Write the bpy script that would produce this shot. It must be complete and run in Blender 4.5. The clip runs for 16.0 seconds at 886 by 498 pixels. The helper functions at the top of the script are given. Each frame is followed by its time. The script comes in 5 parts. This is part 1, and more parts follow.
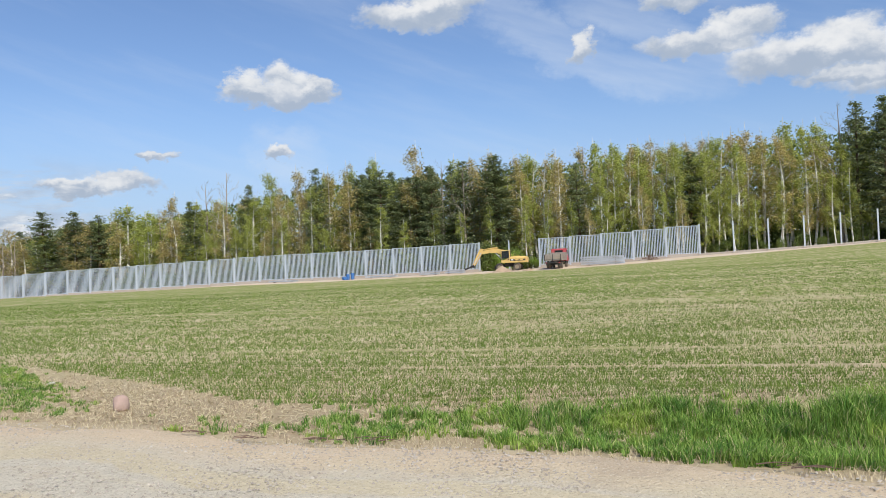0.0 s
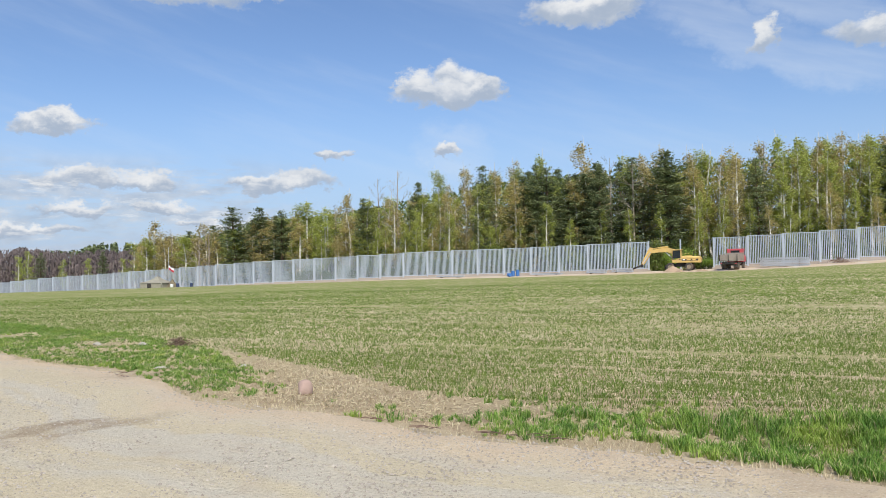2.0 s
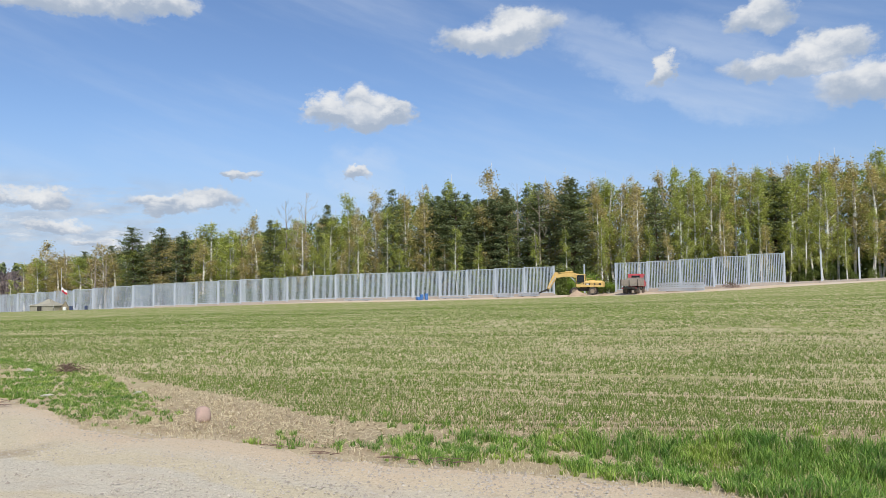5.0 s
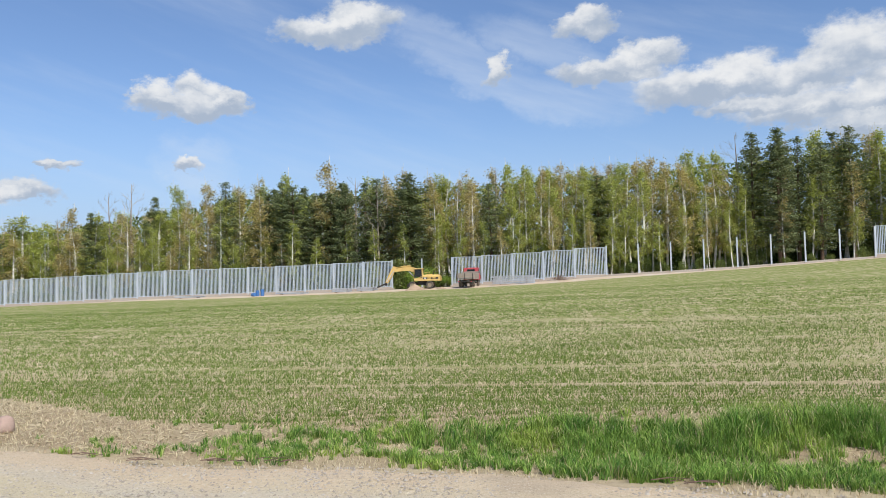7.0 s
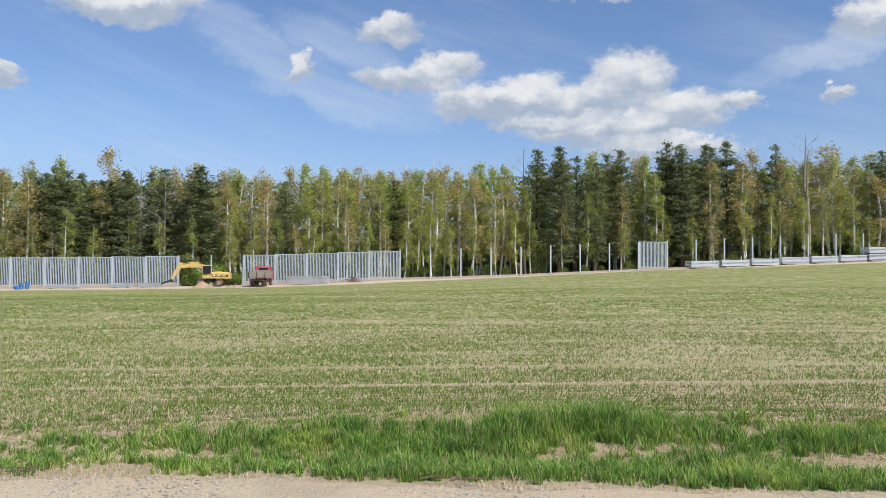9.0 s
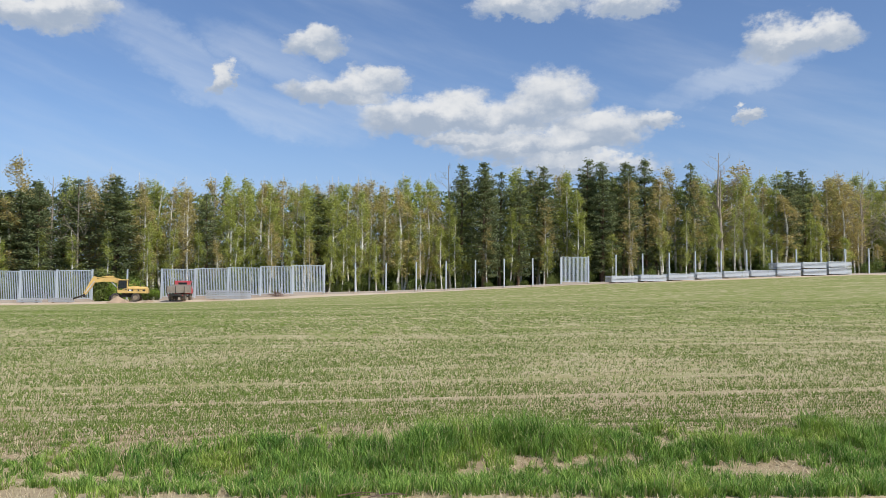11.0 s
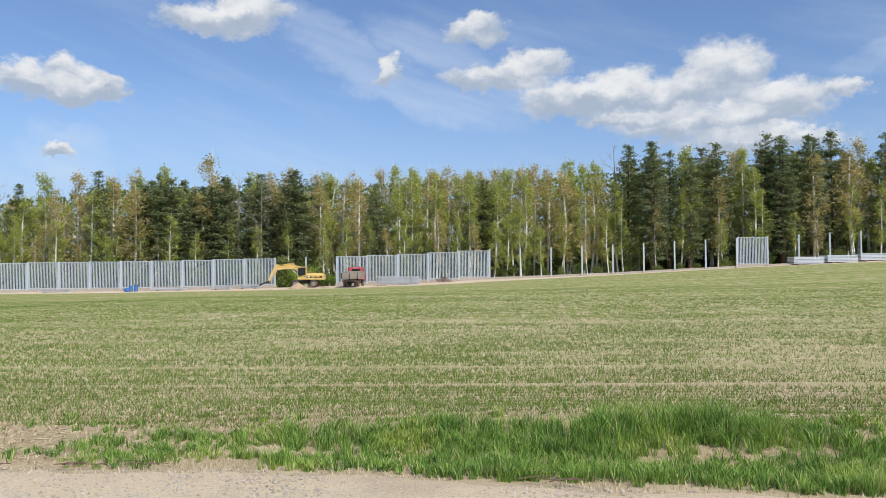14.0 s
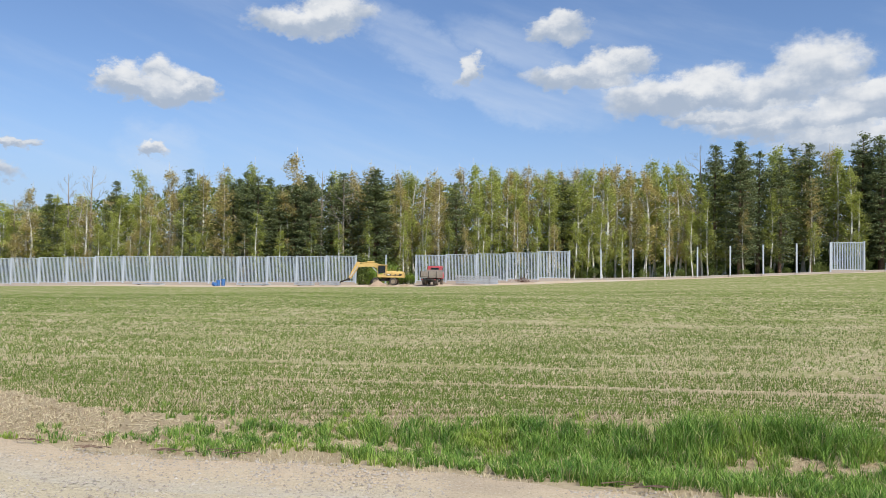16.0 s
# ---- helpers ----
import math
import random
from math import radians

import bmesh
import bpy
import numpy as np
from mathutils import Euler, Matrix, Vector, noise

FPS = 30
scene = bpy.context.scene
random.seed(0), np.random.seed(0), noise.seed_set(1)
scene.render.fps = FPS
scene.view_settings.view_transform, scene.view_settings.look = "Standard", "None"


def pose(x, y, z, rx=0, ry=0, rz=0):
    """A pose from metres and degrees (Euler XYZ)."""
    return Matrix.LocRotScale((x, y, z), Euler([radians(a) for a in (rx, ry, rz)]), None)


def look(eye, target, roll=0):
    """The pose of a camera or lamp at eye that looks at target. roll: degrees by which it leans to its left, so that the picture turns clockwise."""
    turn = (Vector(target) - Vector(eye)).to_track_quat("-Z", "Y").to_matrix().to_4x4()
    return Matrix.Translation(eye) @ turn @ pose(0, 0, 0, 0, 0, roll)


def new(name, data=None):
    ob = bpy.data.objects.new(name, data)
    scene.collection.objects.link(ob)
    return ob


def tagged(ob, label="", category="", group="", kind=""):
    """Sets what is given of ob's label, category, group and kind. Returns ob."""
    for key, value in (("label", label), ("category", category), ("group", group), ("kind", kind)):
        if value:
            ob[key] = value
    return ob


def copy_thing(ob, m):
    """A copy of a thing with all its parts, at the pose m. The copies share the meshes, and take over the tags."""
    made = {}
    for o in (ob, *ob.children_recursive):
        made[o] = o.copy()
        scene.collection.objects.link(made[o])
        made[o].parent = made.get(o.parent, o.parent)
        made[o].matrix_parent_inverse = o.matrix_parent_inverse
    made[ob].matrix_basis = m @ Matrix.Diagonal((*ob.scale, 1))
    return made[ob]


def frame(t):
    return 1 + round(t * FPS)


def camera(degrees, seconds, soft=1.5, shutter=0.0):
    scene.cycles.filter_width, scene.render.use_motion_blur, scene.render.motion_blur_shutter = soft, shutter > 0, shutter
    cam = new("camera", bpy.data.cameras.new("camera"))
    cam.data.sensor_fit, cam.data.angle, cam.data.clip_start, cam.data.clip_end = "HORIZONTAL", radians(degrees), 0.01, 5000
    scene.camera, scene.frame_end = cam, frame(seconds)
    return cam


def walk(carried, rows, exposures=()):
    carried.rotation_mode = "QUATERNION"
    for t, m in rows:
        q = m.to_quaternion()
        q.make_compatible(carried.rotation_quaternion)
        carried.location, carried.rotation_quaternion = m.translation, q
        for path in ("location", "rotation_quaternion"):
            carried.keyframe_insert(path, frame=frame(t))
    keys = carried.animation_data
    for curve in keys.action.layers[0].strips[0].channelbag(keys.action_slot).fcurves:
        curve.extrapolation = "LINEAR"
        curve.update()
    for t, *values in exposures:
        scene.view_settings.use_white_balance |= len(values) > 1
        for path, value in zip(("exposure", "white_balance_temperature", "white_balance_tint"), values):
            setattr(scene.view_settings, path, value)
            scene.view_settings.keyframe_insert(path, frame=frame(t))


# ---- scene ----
# The camera is held at the chest and turned about the body: the eye swings on a short arm.
cam = camera(58.8, 16.0, soft=0.5)
EYE_Z, ARM = 1.6, 0.45
TURNS = [
    (0.0, 1.16, 2.21, -0.12), (0.5, 0.91, 2.44, 3.07), (1.0, 1.07, 2.01, 6.15), (1.5, 1.27, 1.35, 9.11),
    (2.0, 1.28, 1.05, 11.84), (2.5, 1.39, 0.91, 13.98), (3.0, 1.65, 0.95, 15.36), (3.5, 1.93, 0.94, 15.51),
    (4.0, 2.18, 0.84, 13.30), (4.5, 2.50, 0.69, 9.26), (5.0, 2.88, 0.78, 5.23), (7.5, 1.87, 1.34, -8.89),
    (8.0, 1.44, 1.02, -11.81), (8.5, 1.50, 0.38, -16.35), (9.0, 2.23, -0.40, -21.32), (9.5, 2.95, -0.82, -25.84),
    (12.0, 3.50, -0.28, -26.77), (12.5, 3.21, -0.11, -24.19), (13.0, 2.74, 0.08, -21.25), (13.5, 2.33, 0.27, -17.94),
    (14.0, 2.18, 0.13, -14.80), (14.5, 2.25, -0.19, -11.50), (15.0, 2.30, -0.37, -9.44), (15.5, 2.24, -0.73, -8.70),
    (16.0, 2.11, -0.96, -9.10)]
walk(cam, [(t, pose(-ARM * math.sin(radians(yaw)), ARM * (math.cos(radians(yaw)) - 1), EYE_Z, 90 + p, r, yaw))
           for t, p, r, yaw in TURNS], [(0.0, -0.07), (3.5, -0.07), (5.0, -0.1), (8.0, -0.06), (9.5, -0.12), (12.0, -0.16), (12.5, -0.15), (14.5, -0.06), (16.0, -0.07)])

# ---- light ----
SUN_AZ, SUN_EL = 158.0, 47.0      # compass degrees clockwise from +y, and height
world = bpy.data.worlds.new("sky")
scene.world = world
world.use_nodes = True


class Net:
    """A short hand for node trees."""

    def __init__(self, tree):
        self.t = tree
        tree.nodes.clear()

    def n(self, kind, ins=(), **props):
        node = self.t.nodes.new(kind)
        for k, v in props.items():
            if k == "op":
                node.operation = v
            elif k == "sky":
                node.sky_type = v
            elif k == "dims":
                node.noise_dimensions = v
            elif k == "blend":
                node.blend_type = v
            elif k == "feature":
                node.feature = v
        for key, v in (ins.items() if isinstance(ins, dict) else enumerate(ins)):
            if v is None:
                continue
            if isinstance(v, bpy.types.NodeSocket):
                self.t.links.new(v, node.inputs[key])
            else:
                node.inputs[key].default_value = v
        return node

    def m(self, op, a, b=None, c=None):
        return self.n("ShaderNodeMath", [a, b, c], op=op).outputs[0]

    def vm(self, op, a, b=None):
        node = self.n("ShaderNodeVectorMath", [a, b], op=op)
        return node.outputs["Value"] if op in ("DOT_PRODUCT", "LENGTH") else node.outputs["Vector"]

    def noise(self, scale, detail=3.0, rough=0.55, vec=None):
        return self.n("ShaderNodeTexNoise", {"Vector": vec, "Scale": scale, "Detail": detail, "Roughness": rough}).outputs["Fac"]

    def step(self, v, lo, hi, a=0.0, b=1.0):
        node = self.n("ShaderNodeMapRange", {"Value": v, "From Min": lo, "From Max": hi, "To Min": a, "To Max": b})
        node.interpolation_type = "SMOOTHSTEP"
        return node.outputs["Result"]

    def mix(self, f, a, b, blend="MIX"):
        node = self.n("ShaderNodeMix")
        node.data_type, node.blend_type = "RGBA", blend
        for key, v in ((0, f), (6, a), (7, b)):
            if isinstance(v, bpy.types.NodeSocket):
                self.t.links.new(v, node.inputs[key])
            else:
                node.inputs[key].default_value = v if key == 0 else (*v, 1)[:4]
        return node.outputs[2]


def build_sky():
    g = Net(world.node_tree)
    sky = g.n("ShaderNodeTexSky", sky="NISHITA")
    sky.sun_disc = False
    sky.sun_elevation, sky.sun_rotation = radians(SUN_EL), radians(SUN_AZ)
    sky.air_density, sky.dust_density, sky.ozone_density = 1.0, 0.6, 2.5
    d = g.vm("NORMALIZE", g.n("ShaderNodeTexCoord").outputs["Generated"])
    s = g.n("ShaderNodeSeparateXYZ", [d])
    az = g.m("MULTIPLY", g.m("ARCTAN2", s.outputs[0], s.outputs[1]), 180 / math.pi)
    el = g.m("MULTIPLY", g.m("ARCSINE", s.outputs[2]), 180 / math.pi)
    flat = g.n("ShaderNodeCombineXYZ", [az, g.m("MULTIPLY", el, 1.35), 0.0]).outputs[0]
    # billows, coarse and fine
    warp = g.n("ShaderNodeTexNoise", {"Vector": flat, "Scale": 0.42, "Detail": 6.0, "Roughness": 0.62})
    ws = g.n("ShaderNodeSeparateColor", [warp.outputs["Color"]])
    az2 = g.m("ADD", az, g.m("MULTIPLY", g.m("SUBTRACT", ws.outputs[0], 0.5), 4.6))
    el2 = g.m("ADD", el, g.m("MULTIPLY", g.m("SUBTRACT", ws.outputs[1], 0.5), 3.0))
    total, lift = None, None
    for a, e, w, h in CUMULUS:
        x = g.m("DIVIDE", g.m("SUBTRACT", az2, a), w)
        dy = g.m("SUBTRACT", el2, e)
        # flat below, heaped above
        y = g.m("MAXIMUM", g.m("DIVIDE", dy, h), g.m("DIVIDE", dy, -0.72 * h))
        f = g.m("SUBTRACT", 1.0, g.m("ADD", g.m("POWER", g.m("ABSOLUTE", x), 2.4), g.m("MULTIPLY", y, y)))
        up = g.m("MULTIPLY", g.m("MAXIMUM", f, 0.0), g.m("DIVIDE", dy, h))
        total = f if total is None else g.m("MAXIMUM", total, f)
        lift = up if lift is None else g.m("ADD", lift, up)
    fine = g.noise(1.3, 5.0, 0.6, flat)
    body = g.m("ADD", total, g.m("MULTIPLY", g.m("SUBTRACT", fine, 0.5), 0.60))
    # broken low layer far off over the end of the field
    low_v = g.n("ShaderNodeCombineXYZ", [g.m("MULTIPLY", az, 0.22), g.m("MULTIPLY", el, 0.95), 7.0]).outputs[0]
    low_n = g.noise(0.9, 6.0, 0.6, low_v)
    zone = g.m("MULTIPLY", g.step(az, -29.0, -18.0, 1.0, 0.0), g.m("MULTIPLY", g.step(el, 6.0, 8.5, 1.0, 0.0), g.step(az, -110.0, -95.0)))
    low = g.m("MULTIPLY", g.step(low_n, 0.38, 0.60), zone)
    mask = g.m("MAXIMUM", g.step(body, -0.10, 0.72), g.m("MULTIPLY", low, 0.8))
    # thin veils
    veil_v = g.n("ShaderNodeCombineXYZ", [g.m("ADD", g.m("MULTIPLY", az, 0.09), g.m("MULTIPLY", el, 0.12)),
                                         g.m("ADD", g.m("MULTIPLY", el, 0.30), g.m("MULTIPLY", az, 0.07)), 3.0]).outputs[0]
    veil = g.step(g.noise(0.8, 6.0, 0.58, veil_v), 0.42, 0.85, 0.0, 0.5)
    veil_zone = None
    for a, e, w, h, tilt in VEILS:
        dx, dy = g.m("SUBTRACT", az2, a), g.m("SUBTRACT", el2, e)
        c, q = math.cos(radians(tilt)), math.sin(radians(tilt))
        x = g.m("DIVIDE", g.m("ADD", g.m("MULTIPLY", dx, c), g.m("MULTIPLY", dy, q)), w)
        y = g.m("DIVIDE", g.m("SUBTRACT", g.m("MULTIPLY", dy, c), g.m("MULTIPLY", dx, q)), h)
        f = g.step(g.m("ADD", g.m("MULTIPLY", x, x), g.m("MULTIPLY", y, y)), 0.1, 1.3, 1.0, 0.0)
        veil_zone = f if veil_zone is None else g.m("MAXIMUM", veil_zone, f)
    veil = g.m("ADD", g.m("MULTIPLY", veil, 0.55), g.m("MULTIPLY", veil_zone, g.step(g.noise(0.7, 5.0, 0.6, veil_v), 0.30, 0.75, 0.08, 0.46)))
    shade = g.step(g.m("ADD", lift, g.m("MULTIPLY", g.m("SUBTRACT", g.noise(0.55, 4.0, 0.5, flat), 0.5), 1.1)), -0.30, 0.62)
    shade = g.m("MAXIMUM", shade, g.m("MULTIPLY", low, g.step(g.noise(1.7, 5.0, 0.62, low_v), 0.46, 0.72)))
    white = g.mix(shade, CLOUD_LOW, CLOUD_TOP)
    colour = g.mix(1.0, sky.outputs[0], (SKY_GAIN * 0.91, SKY_GAIN * 0.99, SKY_GAIN * 1.15), "MULTIPLY")
    hazy = g.mix(g.step(el, 0.0, 13.0, 0.75, 0.0), colour, (0.40, 0.53, 0.79))
    c1 = g.mix(g.m("MINIMUM", veil, 0.8), hazy, (0.74, 0.82, 0.93))
    c2 = g.mix(g.m("MULTIPLY", mask, 0.97), c1, white)
    bg = g.n("ShaderNodeBackground", {"Color": c2, "Strength": 1.0})
    out = g.n("ShaderNodeOutputWorld", [bg.outputs[0]])


SKY_GAIN = 0.125
CLOUD_LOW, CLOUD_TOP = (0.43, 0.51, 0.635), (0.90, 0.91, 0.92)
# heaped clouds: compass angle, height, half width, half height in degrees
CUMULUS = [(-11.0, 12.2, 4.4, 1.2), (-13.4, 12.8, 1.6, 1.5), (-10.7, 13.3, 2.2, 1.5), (-8.4, 12.7, 1.9, 1.2),
           (-1.4, 17.6, 4.6, 1.5), (0.6, 18.4, 3.6, 1.6), (-38.4, 9.6, 2.7, 0.8), (-37.6, 10.1, 1.6, 0.8),
           (-31.0, 19.0, 6.4, 1.6), (-25.5, 19.4, 3.6, 1.4), (-45.6, 8.2, 2.8, 2.0), (-24.6, 6.0, 3.2, 0.8),
           (-21.6, 6.4, 2.6, 1.0), (-36.6, 6.2, 3.4, 1.0), (-32.2, 6.1, 2.8, 0.9), (-43.6, 5.9, 3.0, 0.9),
           (-43.3, 3.8, 3.0, 0.8), (-31.3, 4.3, 2.6, 0.7), (-36.8, 4.4, 3.0, 0.7), (-39.6, 2.7, 4.2, 0.6),
           (-28.0, 3.2, 3.0, 0.5), (10.7, 14.8, 1.2, 1.3), (17.3, 17.6, 2.4, 1.4)]
CUMULUS += [(19.0, 14.4, 4.6, 1.3), (21.6, 15.3, 3.0, 1.4), (24.3, 12.6, 4.4, 1.9), (27.6, 13.0, 3.8, 2.1),
            (34.5, 13.8, 3.6, 2.7), (31.4, 12.4, 3.4, 2.2), (37.8, 11.5, 4.8, 1.9), (33.3, 10.4, 7.4, 1.5),
            (42.1, 12.0, 1.7, 1.0), (48.3, 12.2, 1.2, 0.7), (50.2, 16.7, 2.6, 2.0), (52.6, 16.6, 3.0, 1.5),
            (33.0, 20.5, 4.6, 1.2), (40.3, 20.2, 3.6, 1.3), (37.0, 9.2, 6.5, 1.1), (28.5, 11.2, 4.0, 1.0), (-19.7, 8.3, 1.5, 0.5), (-11.4, 8.4, 1.3, 0.7)]
VEILS = [(9.0, 15.4, 8.5, 2.0, -30), (15.5, 12.6, 6.0, 1.8, -14), (14.0, 16.4, 5.5, 1.8, -18), (48.0, 15.0, 7.0, 1.2, 15), (20.0, 13.5, 5.0, 1.6, 0), (-11.0, 8.5, 2.0, 3.0, 80)]
build_sky()

sun = new("sun", bpy.data.lights.new("sun", "SUN"))
sun.data.energy, sun.data.angle, sun.data.color = 4.8, radians(0.55), (1.0, 0.955, 0.88)
sa, se = radians(SUN_AZ), radians(SUN_EL)
sun.matrix_world = look((0, 0, 60), Vector((0, 0, 60)) - Vector((math.sin(sa) * math.cos(se), math.cos(sa) * math.cos(se), math.sin(se))))

# ---- plan: u runs along the barrier, w from the road to it ----
TURN = radians(14.4)
CS, SN = math.cos(TURN), math.sin(TURN)
WALL_W, EDGE_W, PITCH, WALL_H = 141.0, 130.0, 5.5, 5.4


def uw(x, y):
    return x * CS - y * SN, x * SN + y * CS


def xy(u, w):
    return u * CS + w * SN, -u * SN + w * CS


EDGE_AZ = [-45, -40, -33, -23, -15, -7, 1, 8, 14, 18, 22, 26.5, 30.6, 36.6, 42, 50, 55]
EDGE_EL = [-1.31, -1.22, -1.1, -1.02, -0.92, -0.9, -0.8, -0.66, -0.44, -0.24, -0.02, 0.2, 0.43, 0.76, 0.96, 1.24, 1.43]
TOP_AZ = [-44.7, -42.8, -41.4, -38.2, -34.6, -30.3, -25.3, -19.5, -13, -5.5, 2.8, 9.3, 13.7, 18.2, 22.7, 27, 31.1, 35.2, 39.1, 44.6, 47.9, 55.2]
TOP_EL = [-0.8, -0.62, -0.51, -0.2, 0, 0.28, 0.61, 0.85, 1.15, 1.3, 1.54, 1.73, 1.91, 2.15, 2.29, 2.43, 2.61, 2.76, 2.9, 3.1, 3.16, 3.12]


def along(u, w, angles, heights):
    """The height that stands over the plan line at w, from how high it shows against the level."""
    az = 14.4 + np.degrees(np.arctan2(u, w))
    return EYE_Z + np.hypot(u, w) * np.tan(np.radians(np.interp(az, angles, heights)))


ROAD_X = [-60, -30, -15.9, -12.6, -9.9, -8.1, -6.2, -5.1, -3.8, -2.1, -1.0, 0, 0.8, 1.85, 2.8, 5.0, 9.0, 20, 60]
ROAD_Y = [42, 24.6, 15.8, 14.0, 12.3, 11.6, 10.0, 9.0, 8.5, 7.6, 7.15, 6.95, 6.6, 6.05, 5.6, 4.6, 2.9, -2.0, -20]


def road_edge(x):
    return np.interp(x, ROAD_X, ROAD_Y)


def smooth(a, b, v):
    t = np.clip((v - a) / (b - a), 0, 1)
    return t * t * (3 - 2 * t)


def ground_z(x, y):
    x, y = np.asarray(x, float), np.asarray(y, float)
    u, w = uw(x, y)
    edge = along(u, EDGE_W, EDGE_AZ, EDGE_EL)
    foot = along(u, WALL_W, TOP_AZ, TOP_EL) - WALL_H
    near = np.clip(0.012 * (u + 18), -3.0, 0) - 0.0
    t = np.clip((w - 9) / (EDGE_W - 9), 0, 1)
    z = near + (edge - near) * t
    z = np.where(w > EDGE_W, edge + (foot - edge) * smooth(EDGE_W, WALL_W - 3, w), z)
    z = z + np.clip(w - WALL_W - 6, 0, 60) * 0.012
    # the bank of the verge, higher towards the right, and a shallow ditch before it
    off = y - road_edge(x)
    right = smooth(-3.0, 4.0, x)
    z = z + right * (0.16 * np.exp(-((off - 2.7) / 0.8) ** 2) - 0.07 * np.exp(-((off - 0.9) / 0.6) ** 2))
    # gentle unevenness of the field
    z = z + 0.05 * np.sin(x * 0.31 + 1.7 * np.sin(y * 0.11)) * np.sin(y * 0.27 + 0.6) * smooth(10, 25, w) * (1 - smooth(110, 128, w))
    return z


# ---- materials ----
def material(name, build, rough=0.8, metal=0.0, spec=0.3):
    mat = bpy.data.materials.new(name)
    mat.use_nodes = True
    g = Net(mat.node_tree)
    bsdf = g.n("ShaderNodeBsdfPrincipled", {"Roughness": rough, "Metallic": metal, "Specular IOR Level": spec})
    out = g.n("ShaderNodeOutputMaterial", [bsdf.outputs[0]])
    build(g, bsdf, out)
    return mat


def link(g, a, node, key):
    g.t.links.new(a, node.inputs[key])


def bump(g, bsdf, height, strength, dist):
    b = g.n("ShaderNodeBump", {"Strength": strength, "Distance": dist, "Height": height})
    link(g, b.outputs[0], bsdf, "Normal")


def plain(name, colour, rough=0.6, metal=0.0, spread=0.12, dirt=(0.22, 0.18, 0.13), dirt_amount=0.25, scale=1.0, spec=0.3):
    """Painted, cast or galvanised stuff with mottling, dirt and a fine relief."""
    def build(g, b, out):
        pos = g.n("ShaderNodeTexCoord").outputs["Object"]
        rnd = g.n("ShaderNodeObjectInfo").outputs["Random"]
        big, small = g.noise(0.9 * scale, 4, 0.6, pos), g.noise(9.0 * scale, 3, 0.6, pos)
        lo = tuple(c * (1 - spread) for c in colour)
        hi = tuple(min(1, c * (1 + spread)) for c in colour)
        c = g.mix(g.m("ADD", g.m("MULTIPLY", big, 0.7), g.m("MULTIPLY", rnd, 0.3)), lo, hi)
        c = g.mix(g.m("MULTIPLY", g.step(g.m("ADD", big, g.m("MULTIPLY", small, 0.5)), 0.62, 0.98), dirt_amount), c, dirt)
        link(g, c, b, "Base Color")
        link(g, g.m("ADD", rough - 0.08, g.m("MULTIPLY", small, 0.16)), b, "Roughness")
        bump(g, b, small, 0.15, 0.01)
    return material(name, build, rough, metal, spec)


def foliage(name, dark, light, gleam=0.25, passing=0.35, rnd_amount=0.5):
    def build(g, b, out):
        isl = g.n("ShaderNodeNewGeometry").outputs["Random Per Island"]
        rnd = g.n("ShaderNodeObjectInfo").outputs["Random"]
        pos = g.n("ShaderNodeTexCoord").outputs["Object"]
        f = g.m("ADD", g.m("MULTIPLY", isl, 0.55), g.m("MULTIPLY", g.noise(0.35, 3, 0.6, pos), 0.45))
        c = g.mix(f, dark, light)
        c = g.mix(g.m("MULTIPLY", rnd, rnd_amount), c, g.mix(0.5, light, (0.20, 0.15, 0.06)))
        link(g, c, b, "Base Color")
        tr = g.n("ShaderNodeBsdfTranslucent", {"Color": c})
        mx = g.n("ShaderNodeMixShader", [passing, b.outputs[0], tr.outputs[0]])
        link(g, mx.outputs[0], out, 0)
    return material(name, build, 0.7, 0.0, gleam)


def bark_material(name, base, dark, scale):
    def build(g, b, out):
        pos = g.n("ShaderNodeTexCoord").outputs["Object"]
        s = g.n("ShaderNodeMapping", {"Vector": pos, "Scale": (scale, scale, scale * 2.6)}).outputs[0]
        n = g.noise(1.0, 4, 0.65, s)
        link(g, g.mix(g.step(n, 0.50, 0.66), base, dark), b, "Base Color")
        bump(g, b, n, 0.4, 0.03)
    return material(name, build, 0.85)


